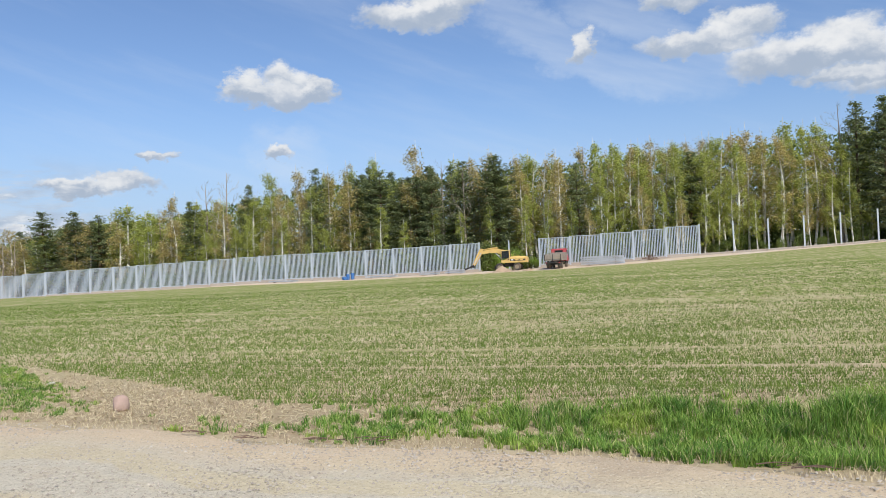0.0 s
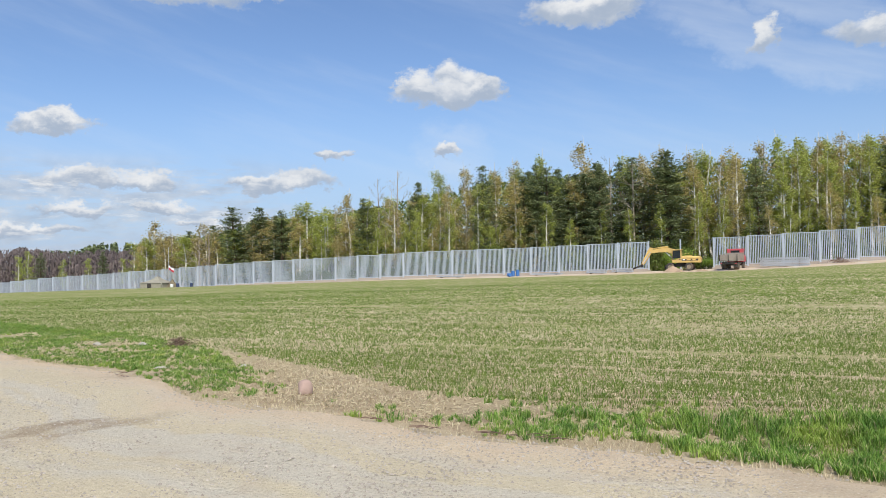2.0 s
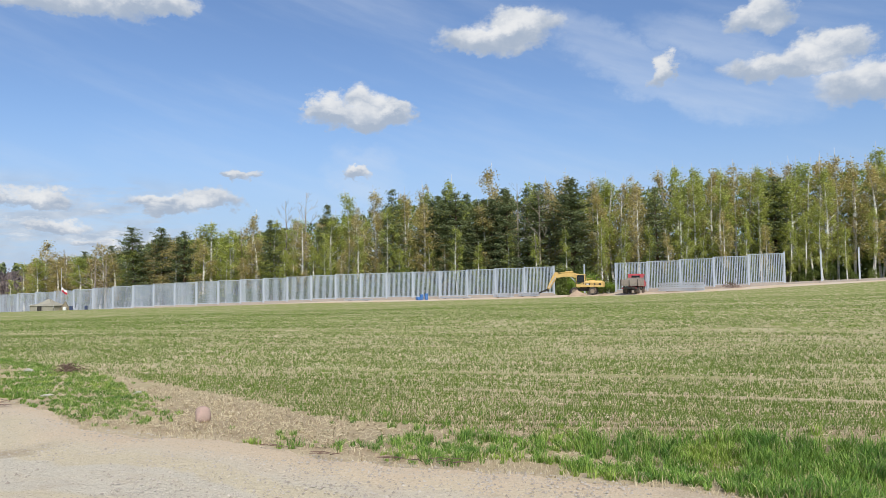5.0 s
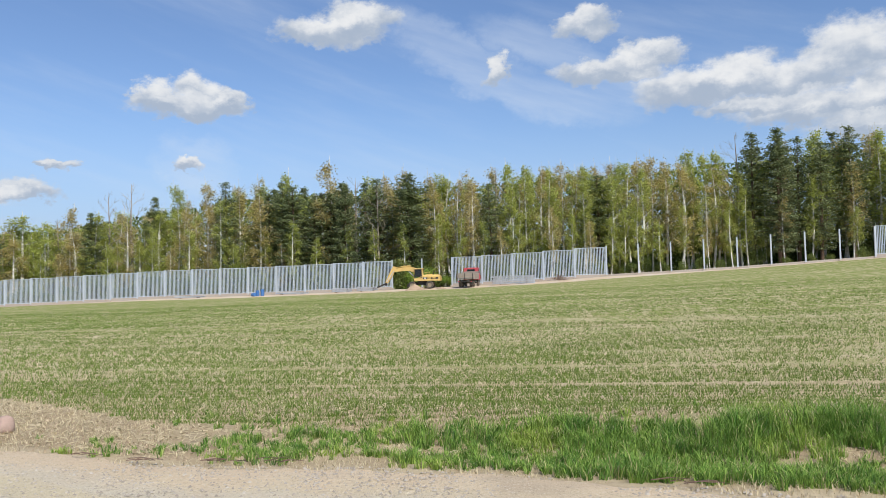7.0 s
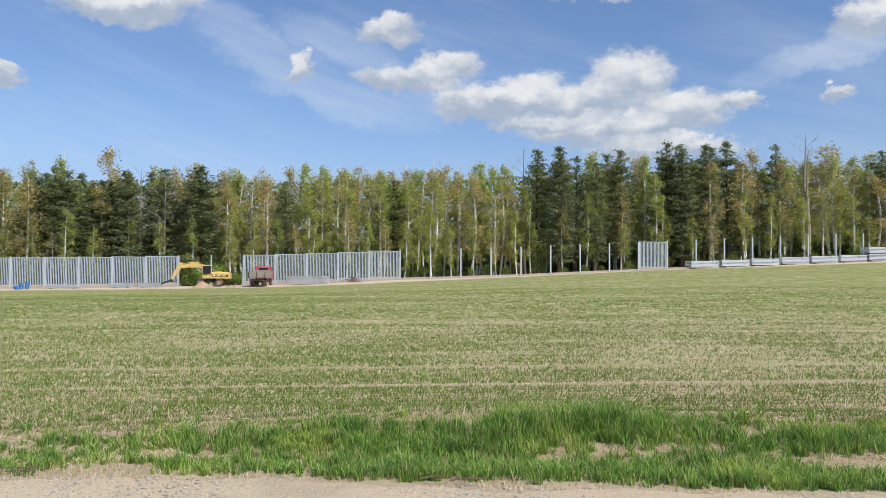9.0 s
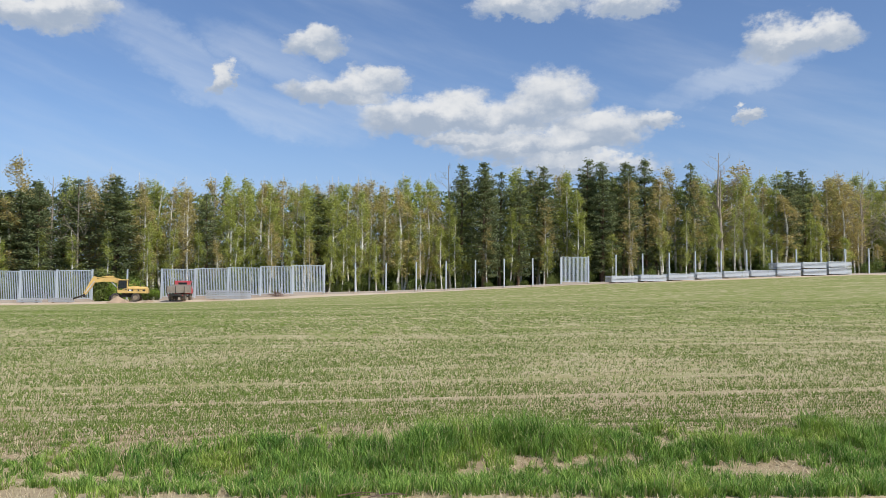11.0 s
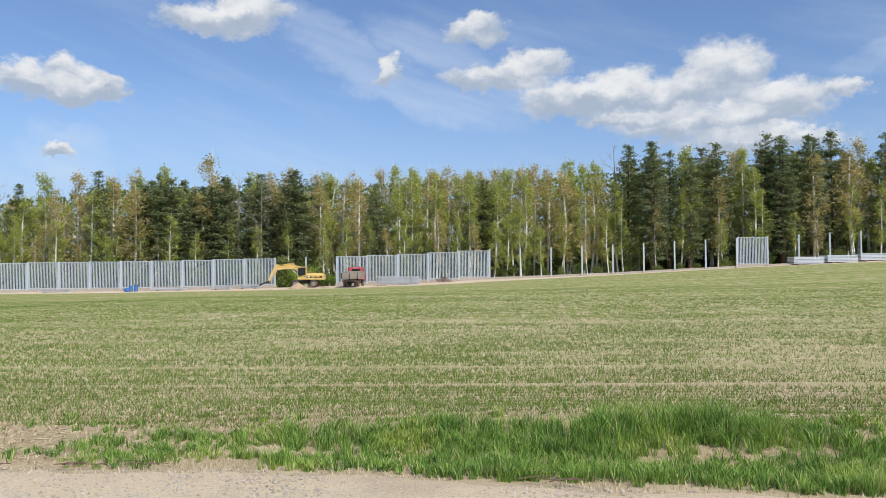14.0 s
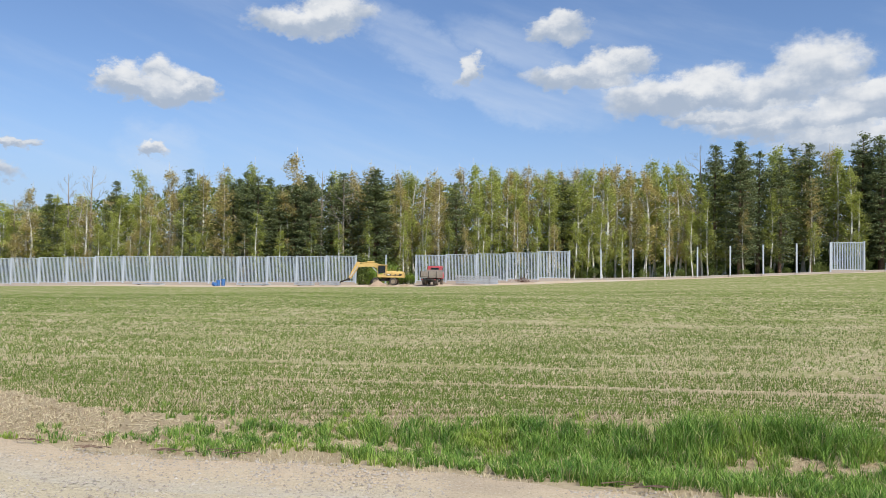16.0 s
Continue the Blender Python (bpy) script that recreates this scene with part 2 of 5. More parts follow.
def ground_build(g, b, out):
    """Sown field, bare verge, a sandy building strip along the barrier and leaf litter under the trees."""
    pos = g.n("ShaderNodeNewGeometry").outputs["Position"]
    s = g.n("ShaderNodeSeparateXYZ", [pos])
    w = g.vm("DOT_PRODUCT", pos, (SN, CS, 0.0))
    u = g.vm("DOT_PRODUCT", pos, (CS, -SN, 0.0))
    big, mid, fine = g.noise(0.05, 4, 0.6, pos), g.noise(0.7, 4, 0.6, pos), g.noise(14.0, 4, 0.7, pos)
    grit = g.noise(60.0, 2, 0.6, pos)
    soil = g.mix(fine, (0.35, 0.28, 0.16), (0.62, 0.51, 0.315))
    soil = g.mix(g.step(mid, 0.35, 0.7, 0.0, 0.55), soil, (0.60, 0.505, 0.345))
    soil = g.mix(g.step(grit, 0.60, 0.75, 0.0, 0.5), soil, (0.60, 0.53, 0.40))
    soil = g.mix(g.m("MULTIPLY", g.step(w, 15.0, 8.0), g.step(mid, 0.3, 0.65, 0.35, 1.0)), soil, g.mix(fine, (0.20, 0.148, 0.085), (0.47, 0.375, 0.24)))
    # rows of young corn lie along the road; at a distance they close to a green veil
    rowc = g.n("ShaderNodeCombineXYZ", [g.m("MULTIPLY", u, 0.06), g.m("MULTIPLY", w, 1.1), 0.0]).outputs[0]
    band = g.noise(1.0, 5, 0.62, rowc)
    rowf = g.n("ShaderNodeCombineXYZ", [g.m("MULTIPLY", u, 0.5), g.m("MULTIPLY", w, 2.2), 0.0]).outputs[0]
    drill = g.noise(1.0, 3, 0.6, rowf)
    far = g.step(w, 10.0, 48.0)
    cover = g.m("ADD", g.m("MULTIPLY", band, 0.55), g.m("ADD", g.m("MULTIPLY", drill, 0.35), g.m("ADD", g.m("MULTIPLY", big, 0.10), 0.075)))
    cover = g.m("ADD", cover, g.m("ADD", g.m("MULTIPLY", far, 0.20), g.step(u, -8.0, -45.0, 0.0, 0.14)))
    sown = g.step(g.m("ADD", cover, g.m("MULTIPLY", g.m("SUBTRACT", fine, 0.5), 0.25)), 0.46, 0.80, 0.0, 0.80)
    # beyond the drawn shoots the rows show as long flecks
    fleck_v = g.n("ShaderNodeCombineXYZ", [g.m("MULTIPLY", u, 1.3), g.m("MULTIPLY", w, 0.35), 4.0]).outputs[0]
    fleck = g.step(g.noise(1.0, 4, 0.7, fleck_v), 0.36, 0.64, -0.32, 0.32)
    sown = g.m("MINIMUM", g.m("MAXIMUM", g.m("ADD", sown, g.m("MULTIPLY", fleck, g.step(w, 12.0, 40.0))), 0.0), 0.95)
    fine_v = g.n("ShaderNodeCombineXYZ", [g.m("MULTIPLY", u, 4.5), g.m("MULTIPLY", w, 0.55), 9.0]).outputs[0]
    long_v = g.n("ShaderNodeCombineXYZ", [g.m("MULTIPLY", u, 0.05), g.m("MULTIPLY", w, 0.42), 2.0]).outputs[0]
    sown = g.m("ADD", sown, g.m("MULTIPLY", g.step(g.noise(1.0, 3, 0.7, fine_v), 0.36, 0.64, -0.5, 0.5), g.step(w, 14.0, 45.0)))
    sown = g.m("ADD", sown, g.m("MULTIPLY", g.step(g.noise(1.0, 4, 0.65, long_v), 0.38, 0.62, -0.20, 0.20), g.step(w, 14.0, 45.0)))
    sown = g.m("MINIMUM", g.m("MAXIMUM", sown, 0.0), 0.97)
    sown = g.m("MULTIPLY", sown, g.step(w, 8.5, 15.0))
    green = g.mix(drill, (0.125, 0.175, 0.03), (0.245, 0.285, 0.065))
    col = g.mix(sown, soil, green)
    # sandy strip
    wob = g.m("ADD", w, g.m("MULTIPLY", g.m("SUBTRACT", g.noise(0.16, 4, 0.6, pos), 0.5), 7.0))
    sand = g.mix(fine, (0.47, 0.35, 0.24), (0.68, 0.55, 0.40))
    sand = g.mix(g.step(g.noise(0.3, 3, 0.6, pos), 0.45, 0.7), sand, (0.60, 0.53, 0.44))
    in_strip = g.step(wob, EDGE_W + 0.2, EDGE_W + 1.4)
    col = g.mix(in_strip, col, sand)
    litter = g.mix(fine, (0.05, 0.045, 0.022), (0.13, 0.10, 0.055))
    col = g.mix(g.step(wob, WALL_W + 4.5, WALL_W + 8), col, litter)
    # trodden sand spills from the road over its edge
    off = g.n("ShaderNodeAttribute")
    off.attribute_name = "from_road"
    spill = g.m("ADD", off.outputs["Fac"], g.m("MULTIPLY", g.m("SUBTRACT", g.noise(1.3, 5, 0.65, pos), 0.5), 2.2))
    pale = g.mix(fine, (0.36, 0.285, 0.18), (0.60, 0.50, 0.34))
    col = g.mix(g.step(spill, 0.45, -0.25, 0.0, 0.85), col, pale)
    link(g, col, b, "Base Color")
    bump(g, b, g.m("ADD", g.m("MULTIPLY", fine, 0.7), g.m("ADD", g.m("MULTIPLY", grit, 0.25), g.m("MULTIPLY", drill, 0.5))), 0.7, 0.035)


def road_build(g, b, out):
    """Rolled gravel: pale wheel tracks, sandy shoulders, damp hollows, stones of two sizes."""
    pos = g.n("ShaderNodeNewGeometry").outputs["Position"]
    xyz = g.n("ShaderNodeSeparateXYZ", [pos])
    big, mid = g.noise(0.22, 4, 0.6, pos), g.noise(1.6, 5, 0.65, pos)
    fine, grit = g.noise(13.0, 4, 0.7, pos), g.noise(42.0, 3, 0.75, pos)
    rim = g.n("ShaderNodeAttribute")
    rim.attribute_name = "from_edge"
    inside = g.m("ADD", rim.outputs["Fac"], g.m("MULTIPLY", g.m("SUBTRACT", g.noise(0.7, 5, 0.62, pos), 0.5), 1.6))
    # wheel tracks keep their distance from the edge
    lanes = g.m("ADD", rim.outputs["Fac"], g.m("MULTIPLY", g.m("SUBTRACT", g.noise(0.35, 3, 0.5, pos), 0.5), 1.1))
    lane = g.n("ShaderNodeTexNoise", {"Vector": g.n("ShaderNodeCombineXYZ", [g.m("MULTIPLY", lanes, 1.25), g.m("MULTIPLY", xyz.outputs[0], 0.05), 3.0]).outputs[0], "Scale": 1.0, "Detail": 3.0}).outputs["Fac"]
    c = g.mix(big, (0.50, 0.42, 0.275), (0.63, 0.545, 0.375))
    c = g.mix(g.step(lane, 0.46, 0.60, 0.0, 0.65), c, (0.535, 0.495, 0.41))
    c = g.mix(g.step(lane, 0.40, 0.30, 0.0, 0.6), c, (0.60, 0.48, 0.32))
    c = g.mix(g.step(mid, 0.54, 0.74, 0.0, 0.5), c, (0.49, 0.40, 0.29))
    c = g.mix(g.step(inside, 1.3, 0.1, 0.0, 0.85), c, g.mix(fine, (0.55, 0.41, 0.265), (0.70, 0.55, 0.375)))
    # damp hollow where the side track meets the road
    dx = g.m("ADD", xyz.outputs[0], 5.6)
    dy = g.m("SUBTRACT", xyz.outputs[1], 6.9)
    wob = g.m("MULTIPLY", g.m("SUBTRACT", g.noise(1.1, 5, 0.65, pos), 0.5), 1.5)
    runs = g.m("ADD", g.m("SUBTRACT", g.m("MULTIPLY", dx, 0.84), g.m("MULTIPLY", dy, 0.54)), wob)
    lies = g.m("ADD", g.m("MULTIPLY", dx, 0.54), g.m("MULTIPLY", dy, 0.84))
    d2 = g.m("ADD", g.m("POWER", g.m("ABSOLUTE", g.m("DIVIDE", runs, 0.34)), 2.0), g.m("POWER", g.m("ABSOLUTE", g.m("DIVIDE", lies, 1.25)), 2.0))
    c = g.mix(g.m("MULTIPLY", g.step(d2, 1.5, 0.1), g.step(mid, 0.35, 0.6, 0.25, 0.85)), c, (0.30, 0.225, 0.145))
    c = g.mix(g.step(g.noise(0.42, 5, 0.65, g.vm("ADD", pos, (4.0, 9.0, 2.0))), 0.56, 0.70, 0.0, 0.5), c, (0.40, 0.31, 0.215))
    c = g.mix(g.step(fine, 0.52, 0.70, 0.0, 0.45), c, (0.43, 0.36, 0.26))
    c = g.mix(g.step(grit, 0.56, 0.68, 0.0, 0.6), c, (0.72, 0.65, 0.51))
    c = g.mix(g.step(grit, 0.44, 0.31, 0.0, 0.7), c, (0.25, 0.20, 0.14))
    link(g, c, b, "Base Color")
    bump(g, b, g.m("ADD", g.m("MULTIPLY", mid, 0.5), g.m("ADD", g.m("MULTIPLY", fine, 0.45), g.m("MULTIPLY", grit, 0.4))), 1.0, 0.04)


GROUND = material("field_soil", ground_build, 0.95, 0, 0.1)
ROAD = material("gravel_road", road_build, 0.92, 0, 0.15)
ZINC = plain("galvanised_steel", (0.47, 0.52, 0.56), 0.5, 0.15, 0.10, (0.40, 0.40, 0.40), 0.2, 0.4, 0.4)


def bars_build(g, b, out):
    isl = g.n("ShaderNodeNewGeometry").outputs["Random Per Island"]
    rnd = g.n("ShaderNodeObjectInfo").outputs["Random"]
    pos = g.n("ShaderNodeTexCoord").outputs["Object"]
    n = g.noise(0.6, 4, 0.6, g.n("ShaderNodeMapping", {"Vector": pos, "Scale": (5.0, 1.0, 0.5)}).outputs[0])
    f = g.m("ADD", g.m("MULTIPLY", isl, 0.45), g.m("ADD", g.m("MULTIPLY", n, 0.4), g.m("MULTIPLY", rnd, 0.15)))
    link(g, g.mix(f, (0.35, 0.415, 0.465), (0.55, 0.61, 0.66)), b, "Base Color")


BARS = material("galvanised_bars", bars_build, 0.5, 0.15, 0.4)
CONCRETE = plain("pale_concrete", (0.40, 0.355, 0.30), 0.9, 0, 0.14, (0.33, 0.25, 0.17), 0.5, 0.5)
PINE_LEAF = foliage("pine_needles", (0.085, 0.115, 0.05), (0.27, 0.315, 0.14), 0.3, 0.25, 0.12)
BIRCH_LEAF = foliage("young_birch_leaves", (0.29, 0.345, 0.065), (0.61, 0.64, 0.185), 0.3, 0.5, 0.30)
OLIVE_LEAF = foliage("budding_olive_leaves", (0.39, 0.32, 0.11), (0.67, 0.57, 0.24), 0.25, 0.45, 0.30)
BRUSH_LEAF = foliage("undergrowth_leaves", (0.055, 0.085, 0.022), (0.23, 0.30, 0.07), 0.3, 0.35, 0.3)
TWIG = bark_material("grey_twigs", (0.36, 0.31, 0.25), (0.20, 0.165, 0.13), 3.0)
BIRCH_BARK = bark_material("birch_bark", (0.72, 0.69, 0.62), (0.16, 0.13, 0.11), 1.4)
PINE_BARK = bark_material("pine_bark", (0.15, 0.095, 0.06), (0.07, 0.05, 0.035), 3.0)


def grass_build(g, b, out):
    isl = g.n("ShaderNodeNewGeometry").outputs["Random Per Island"]
    pos = g.n("ShaderNodeNewGeometry").outputs["Position"]
    c = g.mix(isl, (0.08, 0.195, 0.03), (0.37, 0.52, 0.11))
    c = g.mix(g.step(g.noise(2.4, 3, 0.6, pos), 0.48, 0.62, 0.0, 0.75), c, g.mix(isl, (0.055, 0.15, 0.03), (0.18, 0.32, 0.06)))
    c = g.mix(g.step(g.noise(1.3, 3, 0.6, g.vm("ADD", pos, (7.0, 3.0, 0.0))), 0.52, 0.66, 0.0, 0.7), c, g.mix(isl, (0.28, 0.39, 0.06), (0.50, 0.59, 0.13)))
    c = g.mix(g.step(isl, 0.90, 0.95, 0.0, 0.85), c, (0.58, 0.49, 0.27))
    link(g, c, b, "Base Color")
    tr = g.n("ShaderNodeBsdfTranslucent", {"Color": c})
    link(g, g.n("ShaderNodeMixShader", [0.28, b.outputs[0], tr.outputs[0]]).outputs[0], out, 0)


GRASS = material("lush_grass", grass_build, 0.6, 0, 0.12)
CORN = foliage("young_corn", (0.07, 0.14, 0.025), (0.28, 0.37, 0.08), 0.1, 0.3, 0.0)
STRAW = foliage("dry_straw", (0.46, 0.375, 0.225), (0.70, 0.60, 0.40), 0.2, 0.2, 0.0)


# ---- mesh helpers ----
class Shape:
    """Collects vertices and faces of one mesh."""

    def __init__(self):
        self.v, self.f = [], []

    def add(self, verts, faces):
        k = len(self.v)
        self.v += [tuple(p) for p in verts]
        self.f += [tuple(i + k for i in face) for face in faces]
        return self

    def box(self, c, s, turn=(0, 0, 0), bevel=0.0):
        """A box, with its edges cut where bevel is given."""
        m = pose(*c, *turn)
        hx, hy, hz = (q / 2 for q in s)
        if bevel <= 0:
            vs = [m @ Vector((x * hx, y * hy, z * hz)) for x in (-1, 1) for y in (-1, 1) for z in (-1, 1)]
            return self.add(vs, [(0, 1, 3, 2), (4, 6, 7, 5), (0, 4, 5, 1), (2, 3, 7, 6), (0, 2, 6, 4), (1, 5, 7, 3)])
        bm = bmesh.new()
        bmesh.ops.create_cube(bm, size=1.0, matrix=Matrix.Diagonal((*s, 1)))
        bmesh.ops.bevel(bm, geom=bm.edges[:], offset=min(bevel, min(s) * 0.45), segments=2, affect="EDGES", profile=0.6)
        bm.verts.index_update()
        self.add([m @ v.co for v in bm.verts], [[v.index for v in f.verts] for f in bm.faces])
        bm.free()
        return self

    def tube(self, points, radii, sides=6, caps=True):
        k0 = len(self.v)
        pts = [Vector(p) for p in points]
        for i, p in enumerate(pts):
            d = (pts[min(i + 1, len(pts) - 1)] - pts[max(i - 1, 0)]).normalized()
            a = d.orthogonal().normalized()
            b = d.cross(a)
            r = radii[i] if isinstance(radii, (list, tuple)) else radii
            for j in range(sides):
                q = 2 * math.pi * j / sides
                self.v.append(tuple(p + a * (r * math.cos(q)) + b * (r * math.sin(q))))
        for i in range(len(pts) - 1):
            for j in range(sides):
                a, b = k0 + i * sides + j, k0 + i * sides + (j + 1) % sides
                self.f.append((a, b, b + sides, a + sides))
        if caps:
            self.f.append(tuple(range(k0 + sides - 1, k0 - 1, -1)))
            n = k0 + (len(pts) - 1) * sides
            self.f.append(tuple(range(n, n + sides)))
        return self

    def prism(self, outline, x0, x1, turn=None):
        """An outline in (y, z), drawn out along x."""
        n = len(outline)
        vs = [(x0, y, z) for y, z in outline] + [(x1, y, z) for y, z in outline]
        if turn is not None:
            vs = [tuple(turn @ Vector(p)) for p in vs]
        fs = [tuple(range(n - 1, -1, -1)), tuple(range(n, 2 * n))]
        fs += [(i, (i + 1) % n, n + (i + 1) % n, n + i) for i in range(n)]
        return self.add(vs, fs)

    def mesh(self, name, mat, soft=False):
        me = bpy.data.meshes.new(name)
        me.from_pydata(self.v, [], self.f)
        me.materials.append(mat)
        if soft:
            me.shade_smooth()
        me.update()
        return me


def part(name, shape, mat, parent, label="", soft=False):
    ob = new(name, shape.mesh(name, mat, soft) if isinstance(shape, Shape) else shape)
    ob.parent = parent
    return tagged(ob, label)


def thing(name, label, category, group="", kind="", at=None):
    ob = new(name)
    ob.empty_display_size = 0.3
    if at is not None:
        ob.matrix_basis = at
    return tagged(ob, label, category, group, kind)


def numpy_mesh(name, verts, tris, mat):
    me = bpy.data.meshes.new(name)
    n, k = len(verts), len(tris)
    me.vertices.add(n)
    me.vertices.foreach_set("co", np.ascontiguousarray(verts, dtype=np.float32).ravel())
    me.loops.add(k * 3)
    me.loops.foreach_set("vertex_index", np.ascontiguousarray(tris, dtype=np.int32).ravel())
    me.polygons.add(k)
    me.polygons.foreach_set("loop_start", np.arange(0, 3 * k, 3, dtype=np.int32))
    me.materials.append(mat)
    me.update(calc_edges=True)
    return me


def put(u, w, turn=0.0, dz=0.0, size=1.0):
    """A pose on the ground in the plan, turned from the line of the barrier."""
    x, y = xy(u, w)
    return pose(x, y, float(ground_z(x, y)) + dz, 0, 0, turn - 14.4) @ Matrix.Scale(size, 4)


# ---- ground and road ----
def build_ground():
    rings = list(0.8 * 1.045 ** np.arange(110))
    rings = [r for r in rings if r < 95] + list(np.arange(95, 300, 2.5)) + list(300 * 1.09 ** np.arange(28))
    azs = np.concatenate([np.arange(-66, 78, 0.36), np.arange(78, 294, 4.0)])
    a, r = np.radians(azs)[:, None], np.array(rings)[None, :]
    x, y = r * np.sin(a), r * np.cos(a)
    z = ground_z(x, y)
    n, m = x.shape
    v = np.stack([x, y, z], -1).reshape(-1, 3)
    v = np.vstack([v, [[0, 0, float(ground_z(0, 0))]]])
    i, j = np.meshgrid(np.arange(n), np.arange(m - 1), indexing="ij")
    i2 = (i + 1) % n
    p, q, s, t = i * m + j, i2 * m + j, i2 * m + j + 1, i * m + j + 1
    tri = np.concatenate([np.stack([p, s, q], -1).reshape(-1, 3), np.stack([p, t, s], -1).reshape(-1, 3)])
    k = np.arange(n)
    fan = np.stack([np.full(n, n * m), k * m, ((k + 1) % n) * m], -1)
    tri = np.concatenate([tri, fan])[:, ::-1]
    tri = tri[:, [0, 2, 1]]
    me = numpy_mesh("ground", v, tri, GROUND)
    me.attributes.new("from_road", "FLOAT", "POINT").data.foreach_set("value", np.clip(v[:, 1] - road_edge(v[:, 0]), -5, 50).astype(np.float32))
    me.shade_smooth()
    tagged(new("ground", me), "sown field of thin young corn on pale sandy soil", "field", kind="structure")


def build_road():
    xs = np.concatenate([np.arange(-46, -20, 0.5), np.arange(-20, 12, 0.08), np.arange(12, 45, 0.6)])
    cross = np.concatenate([[0, 0.03, 0.1, 0.25], np.linspace(0.5, 9, 36), np.linspace(9.6, 16, 9)])
    v = []
    for x in xs:
        e = float(road_edge(x)) + 0.28 * noise.noise((x * 0.55, 3.1, 0)) + 0.16 * noise.noise((x * 2.3, 9.0, 0)) + 0.09 * noise.noise((x * 6.1, 4.0, 0))
        for c in cross:
            y = e - c
            zz = float(ground_z(x, y)) + (0.035 * min(1.0, c / 0.5) - 0.012 * max(0.0, 1 - c / 0.1))
            zz += 0.018 * noise.noise((x * 0.9, y * 0.9, 1.0)) + 0.007 * noise.noise((x * 4, y * 4, 2.0))
            v.append((x, y, zz))
    n, m = len(xs), len(cross)
    i, j = np.meshgrid(np.arange(n - 1), np.arange(m - 1), indexing="ij")
    p = i * m + j
    tri = np.concatenate([np.stack([p, p + 1, p + m + 1], -1).reshape(-1, 3), np.stack([p, p + m + 1, p + m], -1).reshape(-1, 3)])
    me = numpy_mesh("road", np.array(v), tri, ROAD)
    me.attributes.new("from_edge", "FLOAT", "POINT").data.foreach_set("value", np.tile(cross, n).astype(np.float32))
    me.shade_smooth()
    tagged(new("road", me), "pale gravel dirt road with worn wheel tracks", "road", kind="structure")


build_ground()
build_road()

# ---- barrier ----
END_L, END_R = -34, 27


def post_u(i):
    return -18.03 + PITCH * (i - 2)


def post_w(i):
    """The line bends a little at the gap."""
    return 141.5 + PITCH * (i - 2) * (0.011 if i < 2 else -0.024)


def post_top(i):
    u, w = post_u(i), post_w(i)
    return float(along(u, w, TOP_AZ, TOP_EL))


def build_barrier():
    w = PITCH - 0.26
    shaft = Shape().box((0, 0, 2.2), (0.24, 0.24, 6.4), bevel=0.02).mesh("post", ZINC)
    cap = Shape().box((0, 0, 5.41), (0.27, 0.27, 0.025)).mesh("cap", ZINC)
    footing = Shape().box((0, 0, -0.05), (0.62, 0.62, 0.7), bevel=0.04).mesh("footing", CONCRETE)
    frame_s = Shape().box((0, 0, 5.22), (w, 0.14, 0.12), bevel=0.01).box((0, 0, 0.58), (w, 0.14, 0.10), bevel=0.01)
    frame_m = frame_s.box((-w / 2 + 0.05, 0, 2.9), (0.1, 0.13, 4.6)).box((w / 2 - 0.05, 0, 2.9), (0.1, 0.13, 4.6)).mesh("panel", ZINC)
    bars, n = Shape(), 19
    for k in range(n):
        bars.box((-w / 2 + 0.12 + (w - 0.24) * (k + 0.5) / n, 0, 2.9), (0.108, 0.06, 4.56))
    bars = bars.mesh("infill", BARS)
    plinth = Shape().box((0, 0, 0.05), (w, 0.2, 0.94), bevel=0.02).mesh("plinth", CONCRETE)
    beam = Shape().box((0, 0, -0.05), (w, 0.24, 0.9), bevel=0.03).mesh("plinth", CONCRETE)
    runs = [(END_L - 4, END_L - 1, "row of bare steel posts running down behind the field", False),
            (END_L, 0, "long stepped barrier of galvanised steel bar panels", True),
            (1, 1, "single bare steel post in the gap of the barrier", False),
            (2, 7, "short stepped barrier of galvanised steel bar panels", True),
            (8, 14, "row of bare steel posts on a low concrete plinth", False),
            (15, 16, "single galvanised bar panel between two steel posts", True),
            (17, END_R + 3, "row of bare steel posts behind stacked panels", False)]
    for lo, hi, label, closed in runs:
        x, y = xy(post_u(lo), post_w(lo))
        fence = thing("barrier_fence", label, "fence", "runs of the barrier", at=pose(x, y, post_top(lo) - 5.42, 0, 0, -14.4))
        back = fence.matrix_basis.inverted()
        for i in range(lo, hi + 1):
            x, y = xy(post_u(i), post_w(i))
            z = post_top(i) - 5.42
            post = part("post", shaft, None, fence)
            post.matrix_basis = back @ pose(x, y, z, random.uniform(-0.3, 0.3), random.uniform(-0.35, 0.35), -14.4)
            part("cap", cap, None, post)
            part("footing", footing, None, post, "pale concrete footing")
            x2, y2 = xy(post_u(i + 1), post_w(i + 1))
            z2 = post_top(i + 1) - 5.42
            turn = math.degrees(math.atan2(y2 - y, x2 - x))
            cx, cy = (x + x2) / 2, (y + y2) / 2
            if closed and i < hi:
                panel = part("panel", frame_m, None, fence)
                panel.matrix_basis = back @ pose(cx, cy, (z + z2) / 2 + (0.04 if i > -20 else 0), 0, random.uniform(-0.25, 0.25), turn)
                tagged(part("infill", bars, None, panel), kind="stuff")
                part("plinth", plinth, None, panel, "pale concrete plinth")
            elif i > 6 and i != 15:
                sill = part("plinth", beam, None, fence, "pale concrete plinth")
                sill.matrix_basis = back @ pose(cx, cy, (z + z2) / 2, 0, -math.degrees(math.atan2(z2 - z, PITCH)), turn)


build_barrier()


